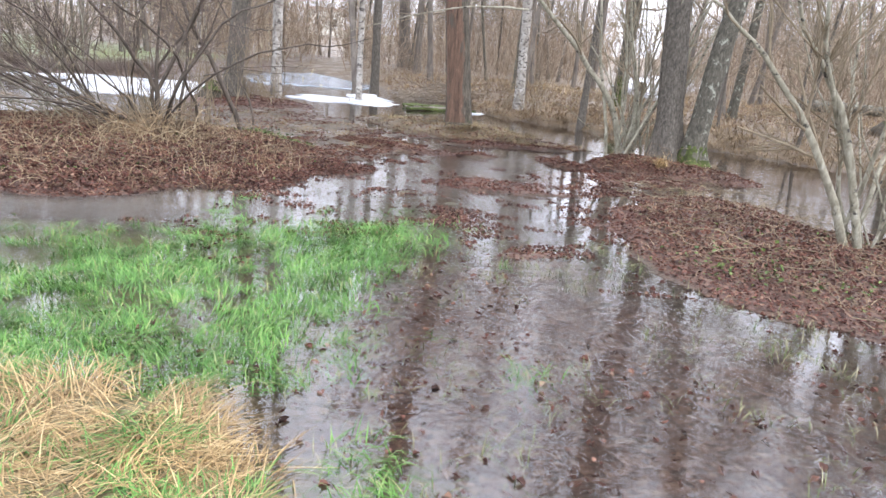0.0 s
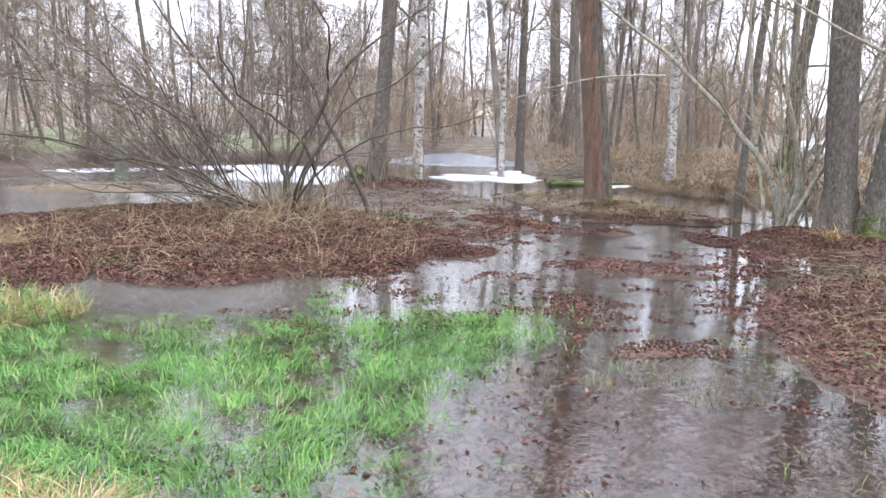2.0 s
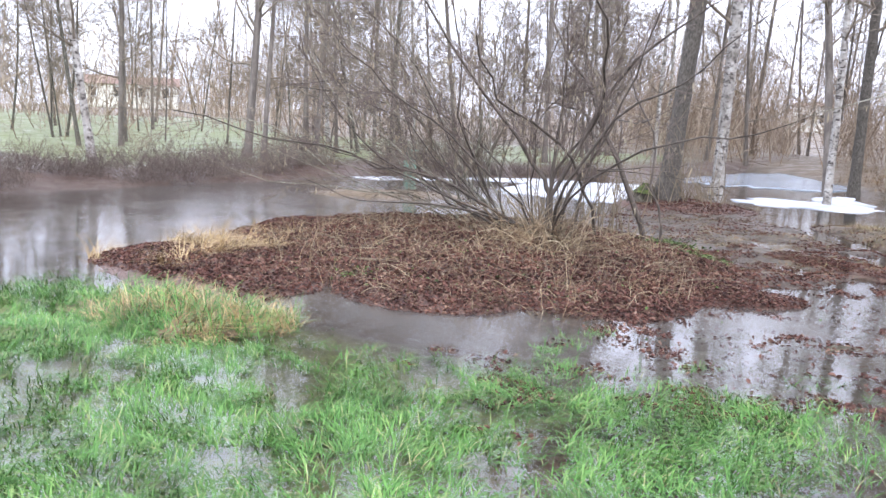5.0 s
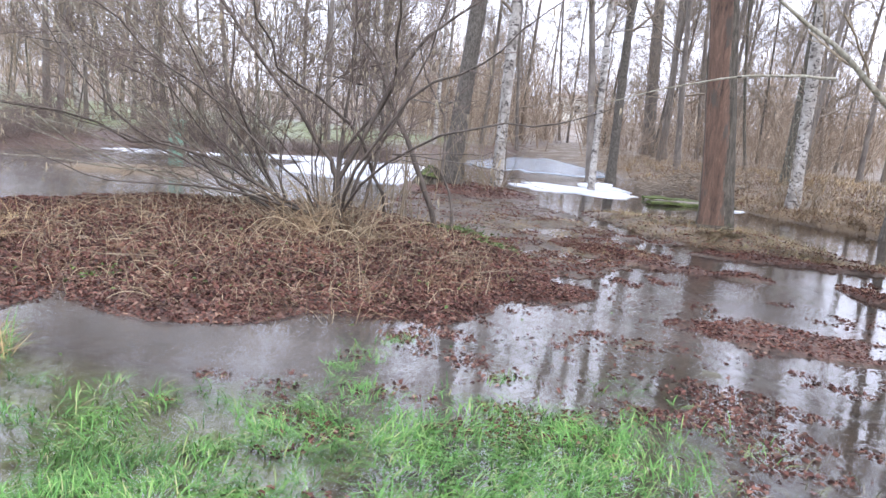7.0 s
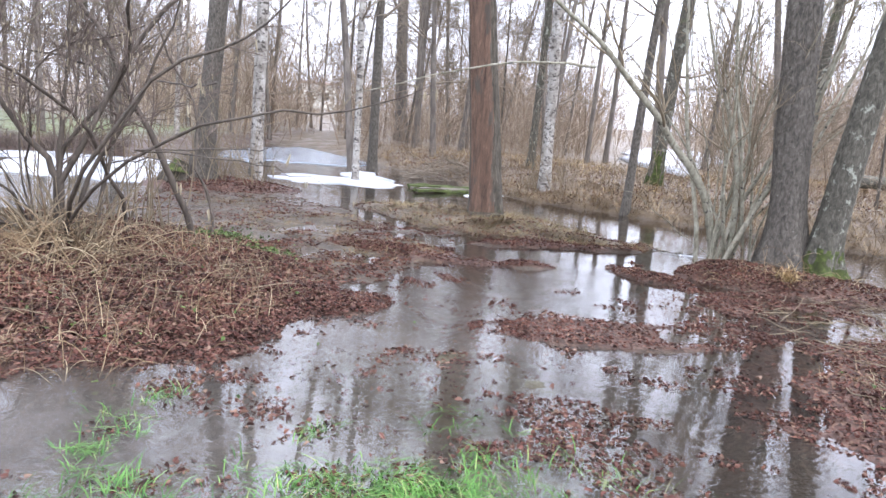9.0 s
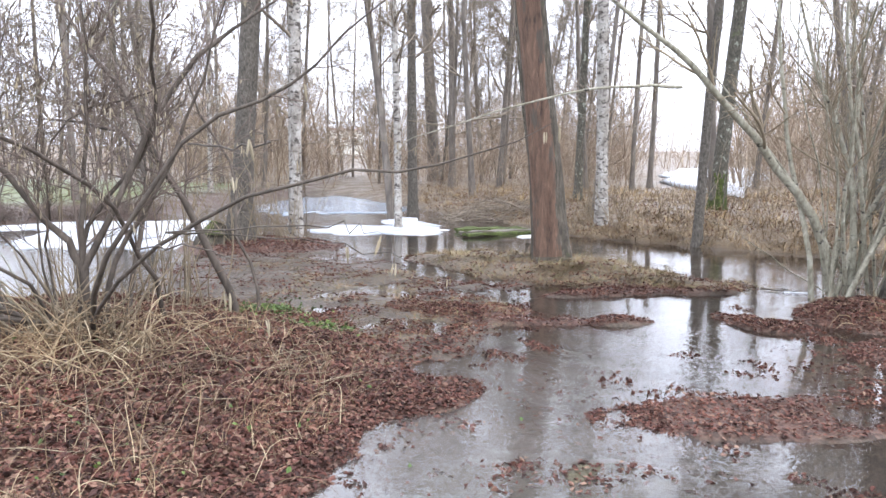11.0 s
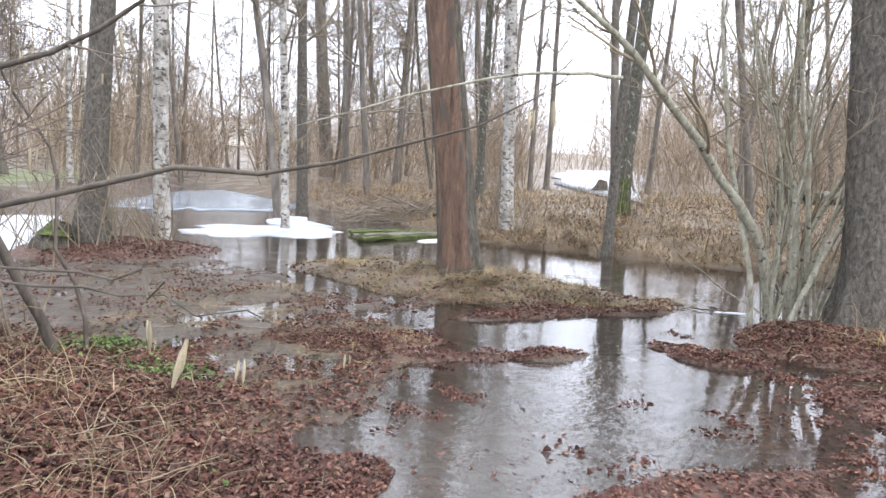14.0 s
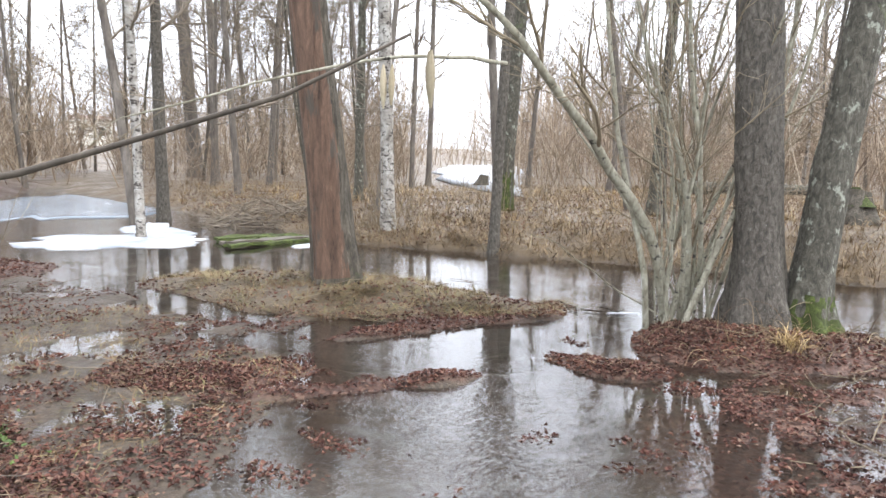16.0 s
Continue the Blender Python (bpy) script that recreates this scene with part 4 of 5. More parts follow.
count = 0
while count < 118:
    r, a = 11 + 36 * rng.random(), radians(rng.uniform(-82, 56))
    x, y = r * math.sin(a) - 0.5, r * math.cos(a) + 6
    if not clear_of_view(x, y):
        continue
    if -90 < math.degrees(a) < -22 and rng.random() < 0.55:
        continue
    if math.degrees(a) > 5 and r < 25 and rng.random() < 0.65:
        continue
    if -13 < math.degrees(a) < -9 and y > 28:
        continue
    s = rng.choice([0.5, 0.7, 0.9, 1.1, 1.4])
    if -90 < math.degrees(a) < -22 and r < 34:
        s = min(s, 0.5)
    if -8 < x < 0 and y > 34:
        s = min(s, 0.5)
    m = pose(x, y, ground_at(x, y), rng.normal(0, 7), rng.normal(0, 7), rng.uniform(0, 360)) @ Matrix.Diagonal((s, s, s, 1))
    src = BRUSH[rng.integers(0, 3)]
    if count < 3:
        BRUSH[count].matrix_basis = m
    else:
        copy_thing(src, m)
    count += 1


# ---- leaf litter, grass and straw ----
def scatter(rng, box, n):
    x, y = rng.uniform(box[0], box[1], n), rng.uniform(box[2], box[3], n)
    h, z = land(x, y)
    return x, y, h, z


def leaves(rng, x, y, z, size, tilt=0.45):
    """Curled oval leaves: six points round a folded rib."""
    n = len(x)
    a = rng.uniform(0, 2 * np.pi, n)
    u = np.stack([np.cos(a), np.sin(a), rng.normal(0, tilt, n)], -1)
    u = unit(u)
    w = unit(np.cross(u, np.stack([rng.normal(0, tilt, n), rng.normal(0, tilt, n), np.ones(n)], -1)))
    nrm = np.cross(w, u)
    s = size * rng.uniform(0.5, 1.35, n)
    curl = rng.uniform(-0.25, 0.5, n)
    shape = ((-0.5, 0, 0.0), (-0.15, 0.32, 1.0), (0.25, 0.26, 1.0), (0.55, 0, 0.25), (0.25, -0.26, 1.0), (-0.15, -0.32, 1.0))
    v = np.stack([np.stack([x, y, z], -1) + s[:, None] * ((p * rng.uniform(0.7, 1.3, n))[:, None] * u + (q * rng.uniform(0.5, 1.35, n))[:, None] * w + (c * curl + 0.1 * rng.normal(0, 1, n))[:, None] * nrm) for p, q, c in shape], 1)
    i = np.arange(n)[:, None] * 6
    f = np.concatenate([i + np.array([0, 1, 2, 3]), i + np.array([0, 3, 4, 5])], 0)
    return v.reshape(-1, 3), f


def blades(rng, x, y, z, length, width, lean, k=4, bend=0.5, comb=None):
    """Grass blades: narrow, bending, tapering strips."""
    n = len(x)
    a = rng.uniform(0, 2 * np.pi, n) if comb is None else 5.0 * vnoise(x * 1.4, y * 1.4, 57) + 2.0 * vnoise(x * 6, y * 6, 58) + rng.normal(0, comb, n)
    out = np.stack([np.cos(a), np.sin(a), np.zeros(n)], -1)
    side = np.stack([-np.sin(a), np.cos(a), np.zeros(n)], -1)
    tip = lean * rng.uniform(0.3, 1.3, n)
    ln = length * rng.uniform(0.55, 1.3, n)
    v, p = [], np.stack([x, y, z], -1)
    ang = np.minimum(tip * 0.5, 1.3)
    for i in range(k):
        s = i / (k - 1)
        wd = width * (1 - s ** 1.6 * 0.9)
        v += [p - side * wd / 2, p + side * wd / 2]
        p = p + (out * np.sin(ang)[:, None] + np.array([0, 0, 1.0]) * np.cos(ang)[:, None]) * (ln / (k - 1))[:, None]
        ang = np.minimum(ang + bend * tip, 1.5)
    v = np.stack(v, 1)
    i = np.arange(n)[:, None, None] * 2 * k
    j = np.arange(k - 1)[None, :, None] * 2
    f = (i + j + np.array([0, 1, 3, 2])[None, None]).reshape(-1, 4)
    return v.reshape(-1, 3), f


rng = np.random.default_rng(21)


def litter(box, n, size, label):
    x, y, h, zn = scatter(rng, box, n)
    patch = vnoise(x * 2.0, y * 2.0, 5) * 0.5 + vnoise(x * 5.0, y * 5.0, 8) * 0.5
    die = rng.random(len(x))
    ok = (zn["leaf"] > 0.4) & (h > -0.04 + 0.025 * rng.random(len(x))) & (die < np.clip(np.where(h > -0.008, 0.9, 0.35) + 6 * h + 0.4 * patch, 0.08, 1.0))
    ok |= (zn["mud"] > 0.4) & (h > -0.014) & (patch > -0.3) & (die < 0.4 + 0.5 * patch)
    ok |= (zn["turf"] > 0.4) & (y > 5.3) & (x < 1.5) & (h > -0.03) & (patch > 0.12) & (die < 0.5)
    ok |= (zn["islet"] > 0.4) & (h > -0.02) & (die < np.where(h < 0.03, 0.8, 0.2))
    x, y, h = x[ok], y[ok], h[ok]
    lv, lf = leaves(rng, x, y, np.maximum(h, -0.04) + 0.003 + np.clip(h, 0.004, 0.016) * rng.random(len(x)), size * np.clip(0.8 + 3 * h, 0.8, 1.05), np.clip(h * 6, 0.12, 0.42))
    sheet("leaf_litter", lv, lf, M_LEAF, label, "leaves", "stuff")


litter((-5.4, -0.9, 5.2, 11.0), 80000, 0.034, "wet red-brown leaves heaped under the hazel")
litter((5.2, 6.8, 2.0, 8.5), 9000, 0.04, "brown leaves on the far side of the bank")
litter((0.0, 5.2, 2.0, 11.8), 84000, 0.032, "wet red-brown leaves on the alder bank")
litter((-8.6, -5.4, 5.0, 11.8), 56000, 0.034, "red-brown leaves on the river side of the mound")
litter((-5.4, 3.0, 11.0, 17.5), 52000, 0.034, "brown leaves strewn on mud and islet")
litter((-2.4, 3.0, 9.6, 12.7), 44000, 0.027, "brown leaves on the low mud bars")
litter((-1.0, 0.1, 7.8, 9.6), 8000, 0.027, "brown leaves on the stream edge")
litter((-2.4, 0.0, 4.6, 8.4), 22000, 0.034, "brown leaves caught in drowned turf")

# rafts of leaves caught in the shallows
x, y, h, zn = scatter(rng, (-2.6, 3.2, 4.4, 12.5), 150000)
raft = 0.7 * vnoise(x * 1.2, y * 1.8, 15) + 0.9 * vnoise(x * 3.6, y * 5.0, 18) + 0.3 * vnoise(x * 11, y * 11, 19)
ok = (h < 0.01) & ~((x > -0.3) & (x < 1.6) & (y > 8.8)) & (raft > 0.95 - 0.25 * np.clip((x + 1) / 3, 0, 1) - 0.1 * np.clip((y - 6) / 2, 0, 1)) & (y > 4.6)
x, y, h = x[ok], y[ok], h[ok]
lv, lf = leaves(rng, x, y, -0.013 + 0.017 * rng.random(len(x)), 0.026, 0.4)
sheet("leaf_raft", lv, lf, M_LEAF, "rafts of drowned brown leaves in the flood", "leaves", "stuff")

def tufts(cx, cy, per, radius):
    """Blade feet gathered in tufts, each leaning out of its tuft."""
    x = np.repeat(cx, per) + rng.normal(0, radius, len(cx) * per)
    y = np.repeat(cy, per) + rng.normal(0, radius, len(cx) * per)
    return x, y


cx, cy, h, zn = scatter(rng, (-7.0, 0.9, 1.2, 7.6), 36000)
thick = vnoise(cx * 1.5, cy * 1.9, 25) * 0.6 + vnoise(cx * 4.5, cy * 5.5, 28) * 0.6
dry = np.clip(1.2 - ((cx + 1.6) / 0.9) ** 2 - ((cy - 1.75) / 0.75) ** 2, 0, 1)
# the lawn ends at the stream, and thins out towards the open shallows
inside = np.minimum(np.maximum((7.55 + cx - cy) * 0.7, np.where(cx < -2.6, 4.75 - cy, -9.0)), -0.62 + 0.31 * np.minimum(np.abs(cy - 3.6), 2.6) - cx)
full = np.clip(inside / 0.9 + 0.28, 0, 1) * np.clip(1.0 - 0.7 * np.maximum(cy - 5.2, 0), 0.06, 1)
ok = (thick > 0.64 - 1.0 * full + 0.26 * rng.normal(0, 1, len(cx))) & (full > 0.02) & (rng.random(len(cx)) < (0.9 - 0.8 * dry) * np.clip(0.15 + 1.1 * full, 0, 1) * np.clip((cx + 7.0) / 1.5, 0, 1) * np.clip((cy - 1.0) / 0.8, 0, 1))
x, y = tufts(cx[ok], cy[ok], 8, 0.03)
h, _ = land(x, y)
bv, bf = blades(rng, x, y, np.maximum(h, -0.012) + 0.001, 0.1, 0.0055, 2.5, 4, 0.32, 1.0)
sheet("grass", bv, bf, M_GRASS, "bright green drowned lawn grass", "grass", "stuff")

x, y, h, zn = scatter(rng, (-2.9, 0.0, 0.8, 3.0), 42000)
ok = ((x + 1.45) / 0.95) ** 2 + ((y - 1.65) / 0.88) ** 2 < 1 + 0.8 * vnoise(x * 3, y * 3, 33) + 0.3 * rng.normal(0, 1, len(x))
x, y, h = x[ok], y[ok], h[ok]
bv, bf = blades(rng, x, y, h * 0.6, 0.22, 0.005, 4.0, 5, 0.2, 0.9)
sheet("straw_tuft", bv, bf, M_STRAW, "matted tuft of yellow dead straw", "grass", "stuff")

x, y, h, zn = scatter(rng, (-8.5, -3.2, 3.4, 7.2), 30000)
ok = (h > -0.03) & (vnoise(x * 2.6, y * 2.6, 37) > np.where(zn["straw"] > 0.3, 0.0, 0.1)) & ((zn["straw"] > 0.3) | ((x < -5.7) & (zn["leaf"] > 0.3)))
x, y, h = x[ok], y[ok], h[ok]
bv, bf = blades(rng, x, y, h, np.where(x < -4.9, 0.42, 0.26), 0.006, 3.2, 5, 0.25, 0.6)
sheet("straw_tuft", bv, bf, M_STRAW, "flattened pale dead grass at the water's edge", "grass", "stuff")
x, y, h, zn = scatter(rng, (-7.5, -3.2, 3.6, 6.4), 16000)
ok = (zn["straw"] > 0.3) & (h > -0.03) & (vnoise(x * 2.7, y * 2.7, 39) > -0.35)
bv, bf = blades(rng, x[ok], y[ok], h[ok], 0.24, 0.006, 2.2, 4, 0.4)
sheet("grass", bv, bf, M_GRASS, "green grass growing through flattened straw", "grass", "stuff")

x, y, h, zn = scatter(rng, (-3, 3, 11, 16), 60000)
ok = (zn["islet"] > 0.25) & (h > -0.015) & (vnoise(x * 3.0, y * 3.0, 41) + rng.random(len(x)) > 0.45)
x, y, h = x[ok], y[ok], h[ok]
bv, bf = blades(rng, x, y, h + 0.002, 0.16, 0.006, 3.6, 4, 0.25, 0.9)
sheet("islet_grass", bv, bf, M_ISLET, "flattened faded grass on the islet", "grass", "stuff")

x, y, h, zn = scatter(rng, (-5.5, -0.5, 8.6, 15.0), 26000)
ok = (zn["mud"] > 0.3) & (h > -0.012) & (vnoise(x * 1.1, y * 1.1, 46) + 0.6 * vnoise(x * 4, y * 4, 49) > 0.15)
bv, bf = blades(rng, x[ok], y[ok], h[ok], 0.09, 0.005, 3.4, 4, 0.3, 0.9)
sheet("mud_grass", bv, bf, M_ISLET, "trampled faded grass on the mud flat", "grass", "stuff")

x, y, h, zn = scatter(rng, (-4, 18, 12, 34), 56000)
ok = (zn["straw"] > 0.3) & (h > 0.0) & (rng.random(len(x)) < np.clip(1.25 - (y - 12) / 24, 0.2, 1)) & ((y > 16.2) | (x > 3.4))
x, y, h = x[ok], y[ok], h[ok]
bv, bf = blades(rng, x, y, h, 0.3, 0.014, 3.0, 3, 0.35)
sheet("bank_grass", bv, bf, M_SEDGE, "dead straw-coloured grass on the far bank", "grass", "stuff")
x, y, h, zn = scatter(rng, (0.0, 10.5, 9.5, 20.0), 60000)
ok = (zn["straw"] > 0.3) & (h > 0.0) & (h < 0.34) & (vnoise(x * 2.2, y * 2.2, 52) + 0.4 * rng.normal(0, 1, len(x)) > -0.2)
bv, bf = blades(rng, x[ok], y[ok], h[ok], 0.3, 0.009, 3.2, 4, 0.35, 1.2)
sheet("bank_grass", bv, bf, M_SEDGE, "matted dead grass drooping over the channel", "grass", "stuff")
x, y = rng.uniform(-3, 16, 520), rng.uniform(17, 32, 520)
h, zn = land(x, y)
ok = (zn["straw"] > 0.5) & (h > 0.08)
x, y = tufts(x[ok], y[ok], 16, 0.07)
h, _ = land(x, y)
bv, bf = blades(rng, x, y, h, 0.36, 0.012, 2.7, 4, 0.4)
lx, ly, lh, zn = scatter(rng, (-3, 16, 16.5, 28), 13000)
ok = (zn["straw"] > 0.5) & (lh > 0.02) & (vnoise(lx * 1.1, ly * 1.1, 44) + 0.5 * vnoise(lx * 4, ly * 4, 45) > -0.6)
sheet("leaf_litter", *leaves(rng, lx[ok], ly[ok], lh[ok] + 0.02 + 0.05 * rng.random(int(ok.sum())), 0.042, 0.5), M_LEAF, "brown leaves lying in the bank grass", "leaves", "stuff")
sheet("bank_tussocks", bv, bf, M_STRAW, "drooping pale tussocks on the far bank", "grass", "stuff")


# ---- mossy boards at the channel ----
def board(bm, length, wide, thick, rng):
    bmesh.ops.create_grid(bm, x_segments=10, y_segments=2, size=0.5)
    for v in bm.verts:
        v.co.x, v.co.y = v.co.x * length, v.co.y * wide
        v.co.z = 0.012 * rng.normal() + thick / 2
    geo = bmesh.ops.extrude_face_region(bm, geom=bm.faces[:])
    for v in (g for g in geo["geom"] if isinstance(g, bmesh.types.BMVert)):
        v.co.z -= thick
    bmesh.ops.recalc_face_normals(bm, faces=bm.faces[:])


jetty = thing("board_walk", (-0.4, 18.4, 0.03), "half-sunk mossy wooden boards at the channel", "boards")
rng = np.random.default_rng(4)
for i in range(4):
    bm = bmesh.new()
    board(bm, 2.1 - 0.2 * i, 0.19, 0.05, rng)
    ob = part("board", bm, M_PLANK if i == 1 else M_MOSS, jetty, "" if i != 1 else "bare grey board")
    ob.matrix_basis = pose(-0.12 * i, -0.33 + 0.22 * i, 0.01 * (i % 2), 2 * (i - 1), 1, 38 - 4 * i)

# ---- far buildings ----
def house(x, y, z, turn, wide, deep, tall, label, rows, cols):
    ob = thing("house", (x, y, z), label, "house", "far houses")
    ob.rotation_euler = (0, 0, radians(turn))
    bm = bmesh.new()
    bmesh.ops.create_cube(bm, size=1)
    for v in bm.verts:
        v.co = Vector((v.co.x * wide, v.co.y * deep, (v.co.z + 0.5) * tall))
    part("wall", bm, M_RENDERED, ob)
    bm = bmesh.new()
    e, up = 0.3, wide * 0.1
    pts = [bm.verts.new((sx * (wide / 2 + e), sy * (deep / 2 + e), tall - 0.1)) for sx in (-1, 1) for sy in (-1, 1)]
    rid = [bm.verts.new((sx * (wide / 2 + e), 0, tall + up)) for sx in (-1, 1)]
    for f in ((pts[0], pts[2], rid[1], rid[0]), (pts[1], rid[0], rid[1], pts[3]), (pts[0], rid[0], pts[1]), (pts[2], pts[3], rid[1]), (pts[0], pts[1], pts[3], pts[2])):
        bm.faces.new(f)
    bmesh.ops.recalc_face_normals(bm, faces=bm.faces[:])
    part("roof", bm, M_ROOF, ob)
    for r in range(rows):
        for c in range(cols):
            win = new("window")
            win.parent = ob
            win.location = ((c + 0.5) / cols * wide - wide / 2, -deep / 2 - 0.02, 1.1 + r * 2.7)
            for name, sx, sz, oy, m in (("frame", 0.9, 1.2, 0.0, M_TRIM), ("pane", 0.7, 1.0, -0.03, M_DARKPANE)):
                bm = bmesh.new()
                bmesh.ops.create_cube(bm, size=1)
                for v in bm.verts:
                    v.co = Vector((v.co.x * sx, v.co.y * 0.06 + oy, (v.co.z + 0.5) * sz + (1.2 - sz) / 2))
                part(name, bm, m, win)
    return ob


house(-19.7, 103.0, 2.2, 8, 4.6, 6, 3.3, "small cream house beyond the trees", 1, 2)
house(-43.0, 108.0, 1.2, 14, 7, 7, 3.2, "low pinkish house behind bare woods", 1, 3)
house(-80.0, 43.0, 2.4, 60, 10, 7, 2.6, "low white house with a brown roof over the meadow", 1, 4)

# ---- sticks, canes and herbs on the banks ----
def sticks(rng, cx, cy, rx, ry, n, length, radius, flat, m, name, label, category, rise=0.0):
    """Loose fallen sticks lying over the ground, one tangle."""
    a, d = rng.uniform(0, 2 * np.pi, n), np.sqrt(rng.random(n))
    x, y = cx + rx * d * np.cos(a), cy + ry * d * np.sin(a)
    h, _ = land(x, y)
    t = rng.uniform(0, 2 * np.pi, n)
    head = np.stack([np.cos(t), np.sin(t), rng.normal(0, flat, n)], -1)
    z = np.maximum(h, 0) + 0.01 + rise * (1 - d) * rng.random(n)
    p = grow(rng, np.stack([x, y, z], -1), head, length * rng.uniform(0.4, 1.3, n), 5, 0.12)
    q = radius * rng.uniform(0.5, 1.4, n)[:, None] * np.linspace(1, 0.4, 5)[None]
    v, f = tubes(p, q, 4)
    return sheet(name, v, f, m, label, category, "stuff", True)


rng = np.random.default_rng(51)
sticks(rng, -0.6, 21.6, 1.3, 1.0, 260, 0.9, 0.012, 0.25, M_TWIG, "brush_pile", "heap of cut brushwood on the far bank", "brushwood", 0.6)
sticks(rng, -4.4, 8.6, 2.6, 2.2, 520, 0.5, 0.004, 0.15, M_TWIGPALE, "fallen_twigs", "thin fallen twigs lying over leaf litter", "twigs", 0.03)
sticks(rng, 3.2, 7.4, 1.3, 3.4, 380, 0.45, 0.004, 0.12, M_TWIGPALE, "fallen_twigs", "thin fallen twigs on the leafy bank", "twigs", 0.02)
sticks(rng, -3.2, 12.2, 1.8, 2.6, 110, 0.5, 0.004, 0.08, M_TWIG, "fallen_twigs", "thin wet twigs on muddy ground", "twigs", 0.01)
sticks(rng, 0.1, 13.5, 2.0, 1.2, 90, 0.35, 0.004, 0.12, M_TWIG, "fallen_twigs", "thin twigs on the grassy islet", "twigs", 0.02)


def canes(rng, cx, cy, rx, ry, n, length, radius, m, name, label, lean=0.6, sag=0.05):
    """Arching dead canes and stalks that spring from the ground."""
    a, d = rng.uniform(0, 2 * np.pi, n), np.sqrt(rng.random(n))
    x, y = cx + rx * d * np.cos(a), cy + ry * d * np.sin(a)
    h, _ = land(x, y)
    head = np.stack([rng.normal(0, lean, n), rng.normal(0, lean, n), np.ones(n)], -1)
    p = grow(rng, np.stack([x, y, h - 0.03], -1), head, length * rng.uniform(0.4, 1.3, n), 8, 0.08, 0.0, sag)
    q = radius * rng.uniform(0.6, 1.3, n)[:, None] * np.linspace(1, 0.35, 8)[None]
    v, f = tubes(p, q, 4)
    return sheet(name, v, f, m, label, "stalks", "stuff", True)


canes(rng, -3.7, 8.5, 0.7, 0.6, 170, 0.75, 0.005, M_SEDGE, "dead_stalks", "pale dead stalks round the hazel foot", 0.7, 0.06)
canes(rng, -4.2, 7.9, 2.5, 2.0, 1500, 0.36, 0.003, M_SEDGE, "dead_stalks", "pale dead stalks standing in leaf litter", 0.5, 0.05)
canes(rng, -3.9, 8.95, 0.35, 0.3, 70, 0.7, 0.01, M_TWIGPALE, "foot_shoots", "short pale shoots crowding the hazel foot", 0.8, 0.0)
canes(rng, -4.9, 15.7, 1.1, 0.7, 90, 1.7, 0.008, M_TWIGPALE, "bank_shoots", "thin shoots round the alder foot", 0.45, 0.0)
canes(rng, -4.2, 10.6, 0.8, 0.7, 40, 1.8, 0.008, M_TWIGPALE, "bank_shoots", "thin saplings behind the hazel", 0.25, 0.0)
canes(rng, 1.7, 18.7, 0.8, 0.6, 60, 1.6, 0.006, M_TWIGPALE, "bank_shoots", "thin shoots round the birch foot", 0.3, 0.0)
canes(rng, 4.6, 20.0, 1.6, 1.2, 60, 1.6, 0.006, M_TWIGPALE, "bank_shoots", "thin shoots on the straw bank", 0.3, 0.0)
canes(rng, 3.1, 10.6, 0.9, 0.5, 60, 0.45, 0.004, M_SEDGE, "dead_stalks", "pale dead stalks at the alder foot", 0.7, 0.07)
canes(rng, 3.3, 6.6, 1.4, 2.3, 320, 0.3, 0.003, M_SEDGE, "dead_stalks", "pale dead stalks on the leafy bank", 0.6, 0.06)

for cx, cy, r, n, label in ((-2.95, 10.5, 0.34, 420, "small cushion of bright green herbs on mud"), (-2.3, 9.9, 0.26, 240, "small cushion of green herbs on leaf litter"),
                            (-4.3, 6.3, 0.15, 40, "yellow-green herb at the water's edge"), (2.3, 5.3, 0.45, 120, "green herbs at the edge of the leafy bank"), (2.95, 4.8, 0.5, 60, "green herbs among wet leaves"),
                            (-3.4, 7.6, 1.5, 150, "scattered green herbs in leaf litter"), (3.0, 5.9, 1.3, 110, "scattered green herbs on the leafy bank")):
    x, y = rng.normal(cx, r * 0.6, n), rng.normal(cy, r * 0.6, n)
    h, _ = land(x, y)
    v, f = leaves(rng, x, y, np.maximum(h, 0) + 0.02 + 0.04 * rng.random(n), 0.032, 0.5)
    sheet("herb_patch", v, f, M_IVY, label, "herbs", "stuff")

cx, cy = rng.uniform(-2.1, -0.3, 300), rng.uniform(4.6, 6.5, 300)
ok = vnoise(cx * 2.0, cy * 2.0, 47) + 0.4 * vnoise(cx * 6, cy * 6, 48) > 0.05
x, y = tufts(cx[ok], cy[ok], 13, 0.03)
bv, bf = blades(rng, x, y, np.full(len(x), -0.01), 0.09, 0.006, 2.3, 4, 0.4)
sheet("grass", bv, bf, M_GRASS, "sparse green tufts in drowned turf", "grass", "stuff")
cx, cy = rng.uniform(-2.1, 2.4, 420), rng.uniform(4.6, 9.6, 420)
ok = vnoise(cx * 1.4, cy * 1.4, 49) + 0.5 * vnoise(cx * 5, cy * 5, 50) > 0.4
x, y = tufts(cx[ok], cy[ok], 26, 0.05)
h, zn = land(x, y)
sheet("leaf_raft", *leaves(rng, x, y, np.maximum(h, -0.006) + 0.012 * rng.random(len(x)), 0.028, 0.35), M_LEAF, "small clumps of drowned brown leaves", "leaves", "stuff")

x, y, h, zn = scatter(rng, (-9, 3, -2.5, 1.3), 6000)
ok = (zn["turf"] > 0.3) & (h > -0.05)
bv, bf = blades(rng, x[ok], y[ok], np.maximum(h[ok], -0.01), 0.13, 0.014, 2.4, 3, 0.4, 1.0)
sheet("grass", bv, bf, M_GRASS, "green lawn grass on dry ground", "grass", "stuff")

